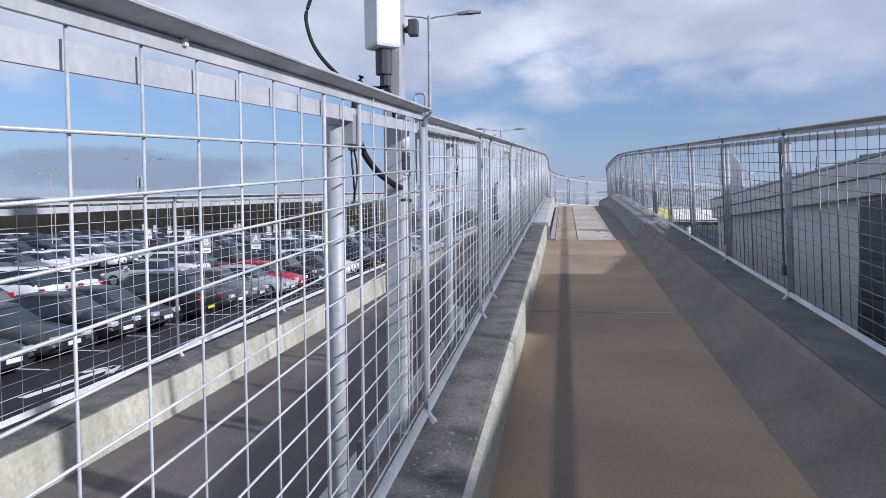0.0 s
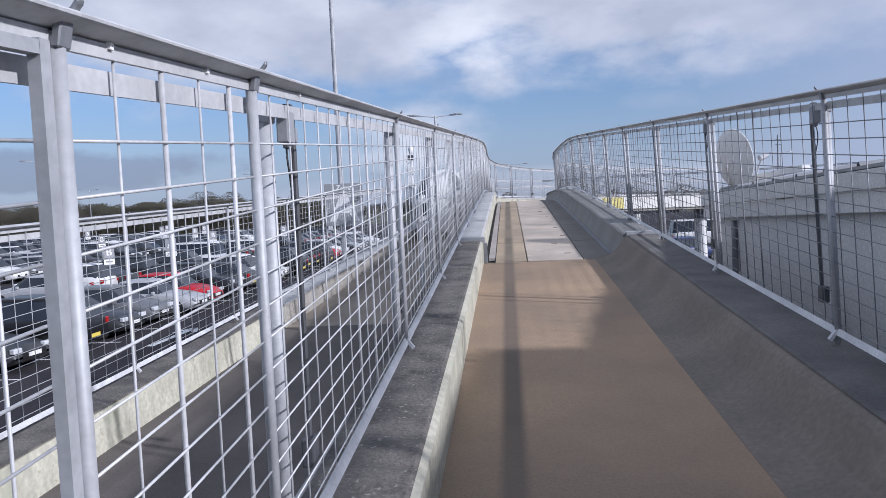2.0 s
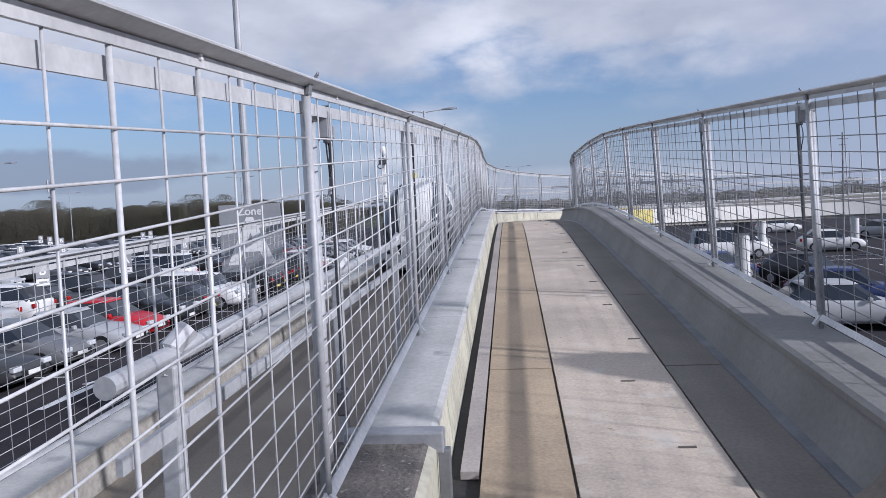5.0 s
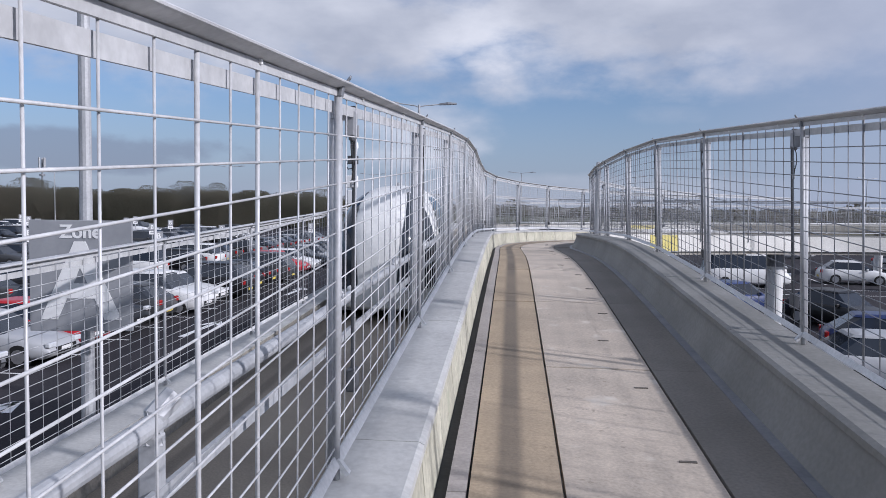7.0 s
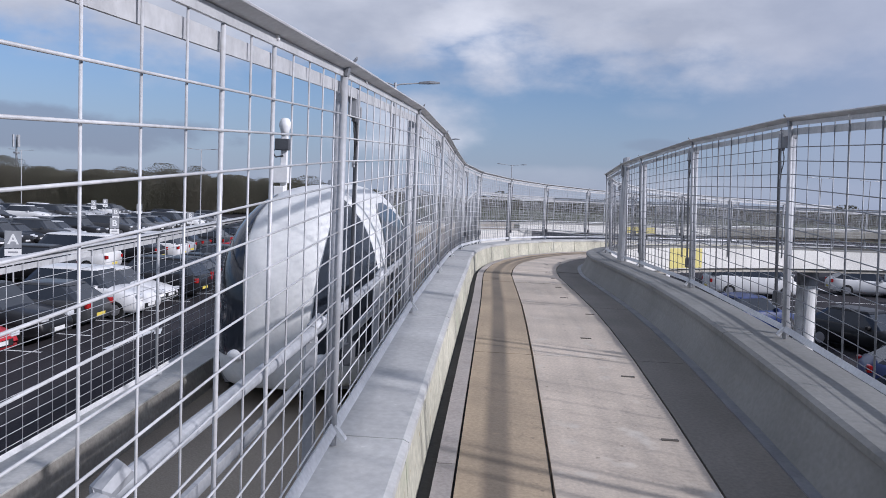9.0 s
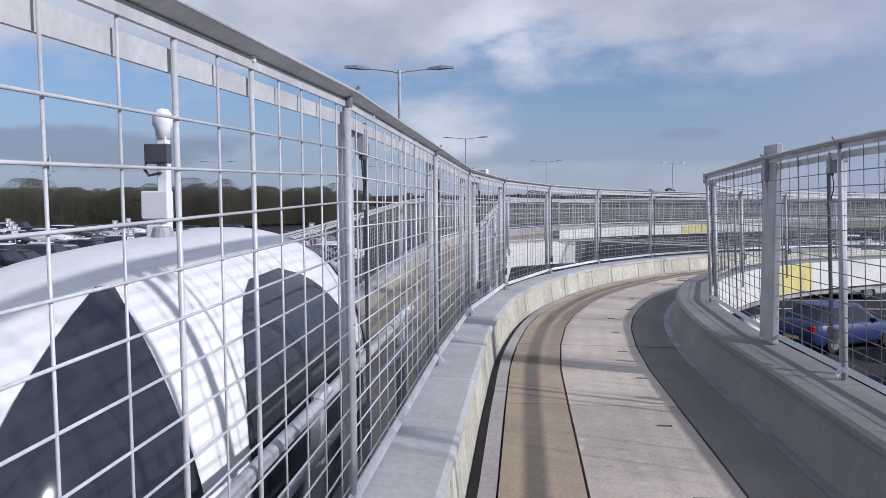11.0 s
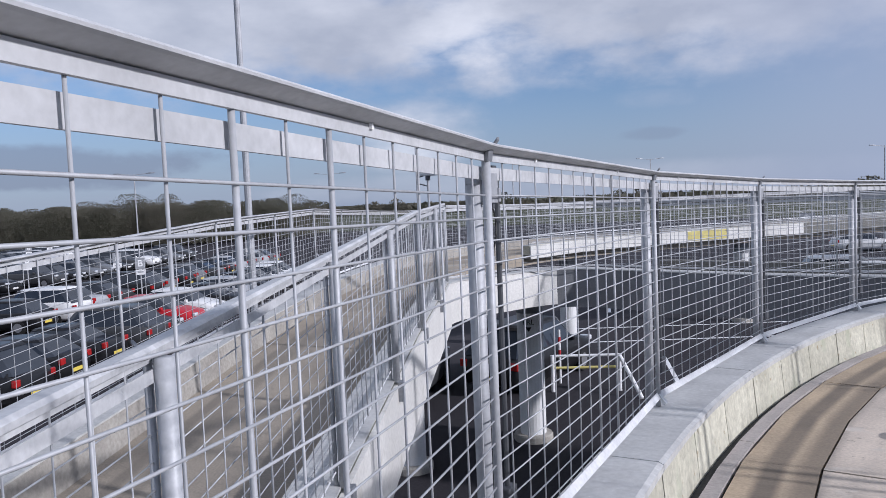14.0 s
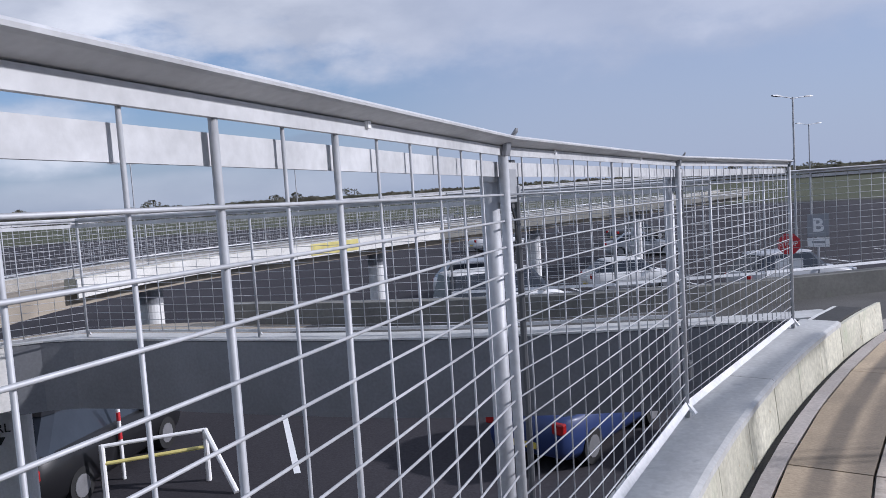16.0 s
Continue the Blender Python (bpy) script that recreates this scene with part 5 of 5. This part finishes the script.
def make_car(kind, mat, colour):
    length, width, height, line, cab = SHAPES[kind]
    car = new({"van": "van", "suv": "car", "hatch": "car", "saloon": "car"}[kind])
    words_kind = {"hatch": "hatchback car", "saloon": "saloon car", "suv": "tall estate car", "van": "panel van"}[kind]
    tagged(car, colour + " " + words_kind + " parked in a car park bay", "van" if kind == "van" else "car", "parked cars")
    hw = width / 2
    ts = sorted({0.0, 0.015, 0.05, 0.12, 0.2, 0.3, 0.4, 0.5, 0.6, 0.7, 0.8, 0.88, 0.95, 0.985, 1.0})
    bm = bmesh.new()
    rings = []
    for t in ts:
        sh = float(np.interp(t, [q[0] for q in line], [q[1] for q in line]))
        e = min(t, 1 - t)
        w = hw * (0.80 + 0.20 * min(1.0, (e / 0.12)) ** 0.5)
        lo = 0.22 + 0.12 * max(0.0, 1 - e / 0.06)
        y = -length / 2 + t * length
        half = [(0.0, lo), (w * 0.88, lo), (w * 0.97, lo + 0.12), (w, (lo + sh) / 2), (w * 0.97, sh - 0.08), (w * 0.90, sh - 0.01), (w * 0.5, sh + 0.03), (0.0, sh + 0.04)]
        rings.append([Vector((x, y, z)) for x, z in half] + [Vector((-x, y, z)) for x, z in half[-2:0:-1]])
    loft(bm, rings)
    part("body", bm, mat, car, smooth=True)
    # cabin: glass block with a painted roof on it
    c0, c1, c2, c3 = [-length / 2 + c * length for c in cab]
    base = float(np.interp(cab[1], [q[0] for q in line], [q[1] for q in line])) - 0.05
    bw, tw, rz = hw * 0.92, hw * 0.70, height

    def cab_ring(z, w, y0, y1):
        r = 0.10
        return [Vector(v) for v in ((-w + r, y0, z), (w - r, y0, z), (w, y0 + r * 2, z), (w, y1 - r * 2, z), (w - r, y1, z), (-w + r, y1, z), (-w, y1 - r * 2, z), (-w, y0 + r * 2, z))]
    bm = bmesh.new()
    loft(bm, [cab_ring(base, bw, c0, c3), cab_ring(rz - 0.09, tw, c1, c2)])
    part("glasshouse", bm, GLASS_DARK, car, "dark glass")
    bm = bmesh.new()
    loft(bm, [cab_ring(rz - 0.09, tw + 0.015, c1 - 0.03, c2 + 0.03), cab_ring(rz - 0.03, tw - 0.03, c1 + 0.05, c2 - 0.05), cab_ring(rz, tw - 0.16, c1 + 0.25, c2 - 0.25)])
    part("roof", bm, mat, car)
    for sx in (-1, 1):
        for y in (-length * 0.31, length * 0.29):
            bm = bmesh.new()
            rod(bm, (sx * (hw - 0.20), y, 0.32), (sx * (hw + 0.005), y, 0.32), 0.32, 20)
            w = part("wheel", bm, BLACK, car, "black tyre")
            bm = bmesh.new()
            rod(bm, (sx * (hw + 0.003), y, 0.32), (sx * (hw + 0.015), y, 0.32), 0.2, 12)
            part("rim", bm, RIM, w, "alloy rim")
        bm = bmesh.new()
        box(bm, (sx * hw * 0.70 - 0.17, -length / 2 + 0.01, line[1][1] - 0.10), (sx * hw * 0.70 + 0.17, -length / 2 + 0.16, line[1][1] + 0.04), bevel=0.03)
        part("headlight", bm, LAMP_CLEAR, car, "clear headlight")
        bm = bmesh.new()
        box(bm, (sx * hw * 0.78 - 0.12, length / 2 - 0.12, 0.72), (sx * hw * 0.78 + 0.12, length / 2 + 0.005, 0.92), bevel=0.03)
        part("tail_light", bm, LAMP_RED, car, "red tail light")
        bm = bmesh.new()
        box(bm, (sx * (hw * 0.98) - 0.09, c0 + 0.35, base + 0.0), (sx * (hw * 0.98) + 0.09, c0 + 0.47, base + 0.13), bevel=0.03)
        part("mirror", bm, mat, car)
    bm = bmesh.new()
    box(bm, (-0.5, -length / 2 - 0.004, 0.36), (0.5, -length / 2 + 0.03, 0.55), bevel=0.02)
    part("grille", bm, BLACK, car, "black grille")
    for y, m, nm in ((-length / 2 - 0.012, PLATE_W, "white number plate"), (length / 2 + 0.004, PLATE_Y, "yellow number plate")):
        bm = bmesh.new()
        box(bm, (-0.26, y - 0.006, 0.42), (0.26, y + 0.008, 0.53))
        part("number_plate", bm, m, car, nm)
    return car


COLOURS = {"black": (0.012, 0.012, 0.014), "dark grey": (0.05, 0.052, 0.056), "silver": (0.42, 0.43, 0.45), "white": (0.78, 0.78, 0.78), "red": (0.50, 0.02, 0.03), "blue": (0.03, 0.05, 0.15), "grey": (0.16, 0.165, 0.175)}
PAINTS = {k: paint("paint_" + k.replace(" ", "_"), v) for k, v in COLOURS.items()}
MODELS = {}
rng = random.Random(11)


def place_car(kind, colour, x, y, turn):
    m = Matrix.Translation((x, y, GROUND_Z)) @ Matrix.Rotation(radians(turn), 4, "Z")
    if (kind, colour) in MODELS:
        return copy_thing(MODELS[(kind, colour)], m)
    car = make_car(kind, PAINTS[colour], colour)
    car.matrix_world = m
    MODELS[(kind, colour)] = car
    return car


PICK = (("hatch", "black"), ("saloon", "dark grey"), ("suv", "black"), ("hatch", "silver"), ("suv", "white"), ("saloon", "black"), ("hatch", "grey"), ("saloon", "silver"), ("suv", "dark grey"), ("hatch", "white"), ("saloon", "grey"), ("hatch", "red"))
# the row beside the road: bay number from its near end
FIXED = {4: ("saloon", "dark grey"), 5: ("hatch", "black"), 7: ("suv", "black"), 8: ("saloon", "dark grey"), 9: ("hatch", "grey"), 10: ("saloon", "silver"), 11: ("hatch", "red"), 12: ("suv", "black"), 13: ("hatch", "dark grey"), 14: ("suv", "white"), 15: ("saloon", "white"), 16: ("suv", "black"), 17: ("hatch", "black"), 18: ("saloon", "black"), 19: ("suv", "dark grey"), 20: ("hatch", "black"), 21: ("hatch", "red"), 22: ("hatch", "white"), 23: ("saloon", "black")}
for k in range(29):
    spec = FIXED.get(k) or PICK[rng.randrange(len(PICK) - 1)]
    if k in FIXED or rng.random() < 0.85:
        place_car(*spec, -15.4 + rng.uniform(-0.25, 0.25), 7.8 + 2.55 * k + rng.uniform(-0.12, 0.12), (-90 if k in (7, 13, 16, 17, 18, 19) else 90) + rng.uniform(-1.5, 1.5))
place_car("van", "white", -23.2, 56.0, -90)
for row_x, turn, y0, y1 in ((-22.9, -90, 12, 96), (-35.0, 90, 20, 108), (-40.2, -90, 26, 108), (-52.5, 90, 40, 118), (-57.5, -90, 44, 118), (-70.0, 90, 60, 118)):
    y = y0
    while y < y1:
        if rng.random() < 0.88 and not (row_x == -22.9 and 53 < y < 59):
            place_car(*PICK[rng.randrange(len(PICK) - 1)], row_x + rng.uniform(-0.3, 0.3), y, turn + rng.uniform(-2, 2))
        y += 2.6
for spec, x, y, turn in ((("suv", "black"), 0.3, 50.6, 150), (("hatch", "blue"), 9.4, 47.6, 120), (("hatch", "blue"), 11.3, 37.5, 75), (("suv", "white"), 15.5, 66.0, 80), (("hatch", "silver"), 9.5, 33.8, 85), (("van", "white"), 13.5, 60.0, 90), (("hatch", "white"), 21, 63, 80), (("suv", "silver"), 25, 58, 80), (("saloon", "grey"), 15, 34, 85), (("suv", "black"), 18, 38, 85), (("hatch", "black"), 12.5, 44.5, 30), (("saloon", "silver"), 30, 75, 60), (("hatch", "white"), 26, 88, 90), (("saloon", "dark grey"), 36, 84, 90), (("suv", "dark grey"), -3.2, 48.8, 170)):
    place_car(*spec, x, y, turn)

# ---- painted bay lines ----
bm = bmesh.new()


def stripe(x0, y0, x1, y1, w=0.1):
    a, b = Vector((x0, y0, GROUND_Z + 0.004)), Vector((x1, y1, GROUND_Z + 0.004))
    d = (b - a).normalized()
    s = Vector((-d.y, d.x, 0)) * w / 2
    vs = [bm.verts.new(p) for p in (a - s, b - s, b + s, a + s)]
    bm.faces.new(vs)


for cx, y0, y1 in ((-15.4, 6.025, 80), (-22.9, 10, 98), (-35.0, 18, 110), (-40.2, 24, 110), (-52.5, 38, 118), (-57.5, 42, 118)):
    y = y0 + 0.5
    while y < y1:
        stripe(cx - 2.4, y, cx + 2.4, y)
        y += 2.55
stripe(-8.5, 5, -8.5, 75, 0.12)
for y in (14, 26, 38, 50, 62):
    stripe(-11.6, y, -11.6, y + 3.2, 0.22)
    stripe(-11.95, y + 2.5, -11.6, y + 3.4, 0.2)
    stripe(-11.25, y + 2.5, -11.6, y + 3.4, 0.2)
for x in range(0, 40, 5):
    stripe(4 + x, 62, 4.6 + x, 66.5, 0.12)
    stripe(4 + x, 48.5, 4.4 + x, 52.8, 0.12)
stripe(2, 55.5, 40, 57, 0.15)
stripe(2, 58.2, 40, 59.7, 0.15)
tagged(part("bay_markings", bm, SIGN_WHITE, None), "worn white painted parking bay lines and arrows", "road marking", kind="structure")


# ---- barrier and striped post under the link ----
hb = new("height_barrier")
hb.location = (1.9, 49.0, GROUND_Z)
tagged(hb, "white height barrier frame with yellow bar", "barrier")
for x in (-1.1, 0.6):
    bm = bmesh.new()
    rod(bm, (x, 0, 0), (x, 0, 0.95), 0.05, 10)
    part("upright", bm, SIGN_WHITE, hb)
for z, m in ((0.93, SIGN_WHITE), (0.62, YELLOW)):
    bm = bmesh.new()
    rod(bm, (-1.1, 0, z), (0.6, 0, z), 0.035, 8)
    part("rail", bm, m, hb, "yellow rail" if m is YELLOW else "")
bm = bmesh.new()
rod(bm, (0.6, 0, 0.93), (1.0, -0.9, 0.02), 0.05, 8)
part("brace", bm, SIGN_WHITE, hb)
mp_ = new("marker_post")
mp_.location = (1.05, 49.9, GROUND_Z)
tagged(mp_, "slim white marker post with red band", "post")
bm = bmesh.new()
rod(bm, (0, 0, 0), (0, 0, 1.45), 0.035, 10)
part("post", bm, SIGN_WHITE, mp_)
for z in (0.75, 1.1):
    bm = bmesh.new()
    rod(bm, (0, 0, z), (0, 0, z + 0.16), 0.038, 10)
    part("band", bm, RED, mp_, "red band")

# ---- drain cover in the curve ----
dc = new("drain_cover")
dc.location = (1.78, 33.54, 1.043)
tagged(dc, "small round steel drain cover in the deck", "drain cover")
bm = bmesh.new()
lathe(bm, [(0.0, 0.0), (0.09, 0.0), (0.09, 0.008), (0.07, 0.008), (0.065, 0.004), (0.0, 0.004)], 18)
part("cover", bm, GALV, dc)

# ---- far woods ----
nrng = np.random.RandomState(5)


def woods(name, spots, label, leaf=0.42, per=300):
    vs, fs = [], []
    for x, y, h, w in spots:
        n = int(per * h / 8)
        th = nrng.uniform(0, 2 * math.pi, n)
        rr = np.sqrt(nrng.uniform(0, 1, n)) * w
        zz = nrng.uniform(0.05, 1.0, n)
        shrink = np.where(zz > 0.45, np.sqrt(np.clip(1 - ((zz - 0.45) / 0.57) ** 2, 0.02, 1)), 1.0)
        px = x + rr * np.cos(th) * shrink
        py = y + rr * np.sin(th) * shrink
        pz = GROUND_Z + zz * h
        c = np.stack((px, py, pz), 1)
        u = nrng.normal(size=(n, 3))
        u /= np.linalg.norm(u, axis=1)[:, None]
        v = np.cross(u, nrng.normal(size=(n, 3)))
        v /= np.linalg.norm(v, axis=1)[:, None]
        sz = leaf * nrng.uniform(0.5, 1.3, n)[:, None]
        tri = np.stack((c + sz * u, c - 0.5 * sz * u + 0.7 * sz * v, c - 0.6 * sz * u - 0.6 * sz * v), 1).reshape(-1, 3)
        k = len(vs)
        vs.extend(tri.tolist())
        fs.extend((k + 3 * a, k + 3 * a + 1, k + 3 * a + 2) for a in range(n))
        # trunk and limbs
        for j in range(5):
            k = len(vs)
            a = nrng.uniform(0, 6.28)
            top = (x + math.cos(a) * w * 0.6 * (j > 0), y + math.sin(a) * w * 0.6 * (j > 0), GROUND_Z + h * (0.75 + 0.25 * nrng.uniform()))
            b0 = 0.16 if j == 0 else 0.07
            z0 = GROUND_Z + (0 if j == 0 else h * 0.3)
            vs += [(x - b0, y, z0), (x + b0, y, z0), (x, y + b0, z0), top]
            fs += [(k, k + 1, k + 3), (k + 1, k + 2, k + 3), (k + 2, k, k + 3)]
    me = bpy.data.meshes.new(name)
    me.from_pydata(vs, [], fs)
    me.materials.append(LEAF)
    return tagged(new(name, me), label, "woodland", kind="stuff")


spots = []
for i in range(470):
    f = i / 470
    x = -175 + 140 * f + nrng.uniform(-3, 3)
    y = 95 + 56 * f + nrng.uniform(-6, 10)
    spots.append((x, y, nrng.uniform(5.4, 6.7) if nrng.uniform() > 0.06 else nrng.uniform(7.0, 8.2), nrng.uniform(3.0, 5.0)))
woods("tree_belt", spots, "dark belt of leafless and evergreen trees behind the car park", 0.105, 3600)
spots = []
for i in range(330):
    x = -150 + 490 * (i / 330) + nrng.uniform(-3, 3)
    y = 330 - 0.35 * x + nrng.uniform(-8, 12)
    spots.append((x, y, nrng.uniform(3.6, 5.0) if nrng.uniform() > 0.04 else nrng.uniform(5.5, 7.5), nrng.uniform(3, 6)))
woods("distant_trees", spots, "low dark line of distant trees on the horizon", 0.55, 320)

# ---- paving slabs, kerb panels and caps, piece by piece ----
def lane_piece(name, lane, s0, s1, prof, mat, parent, step):
    bm = bmesh.new()
    sweep(bm, lane, s0, s1, prof, step)
    return part(name, bm, mat, parent)


prng = random.Random(3)
s = S_JOIN + 0.01
k = 0
while s < 49:
    e = s + (1.65 if k == 0 else 2.0)
    # the right-hand strip gets the slab colour with kerb shade painted in
    for o0, o1, m in ((-0.645, -0.306, SLAB_B), (-0.294, 0.294, SLAB_P), (0.306, 0.60, SLAB_SHADE)):
        z = -0.268 + prng.uniform(-0.003, 0.003)
        if m is SLAB_P:
            for f in (0.32, 0.82):
                c = s + (e - s) * f + prng.uniform(-0.1, 0.1)
                o = prng.uniform(0.02, 0.2)
                lane_piece("lifting_slot", lane_a, c, c + 0.016, [(o, z + 0.004), (o + 0.07, z + 0.004), (o + 0.07, z - 0.01), (o, z - 0.01)], EDGE_DARK, deck, 0.016)
        lane_piece("slab", lane_a, s + 0.004, e - 0.004, [(o0, z), (o1, z), (o1, z - 0.035), (o0, z - 0.035)], m, deck, 1.0)
    z = -0.264
    lane_piece("edge_strip", lane_a, s + 0.3, e + 0.294, [(-0.725, z), (-0.655, z), (-0.655, z - 0.03), (-0.725, z - 0.03)], EDGE, deck, 0.5)
    s = e
    k += 1
s = S_JOIN + 0.02
k = 0
while s < S_NOSE:
    gap = 0.010 if k % 3 == 0 else 0.004
    lane_piece("kerb_panel", lane_a, s + gap, s + 0.623, [(-0.80, -0.052), (-0.775, -0.30), (-0.80, -0.30), (-0.825, -0.052)], CREAM, deck, 0.35)
    s += 0.6267
    k += 1
s = S_JOIN
while s < 50:
    if s < S_NOSE - 1.5:
        lane_piece("kerb_cap", lane_a, s + 0.003, s + 1.877, [(-1.05, -0.012), (-0.805, -0.012), (-0.785, -0.022), (-0.785, -0.05), (-1.05, -0.05)], KERB_GREY, deck, 0.47)
    # right caps take the darkened grey as painted shade
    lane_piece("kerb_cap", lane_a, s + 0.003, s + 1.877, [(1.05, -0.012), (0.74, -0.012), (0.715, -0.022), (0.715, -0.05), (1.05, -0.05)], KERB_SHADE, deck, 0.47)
    s += 1.88
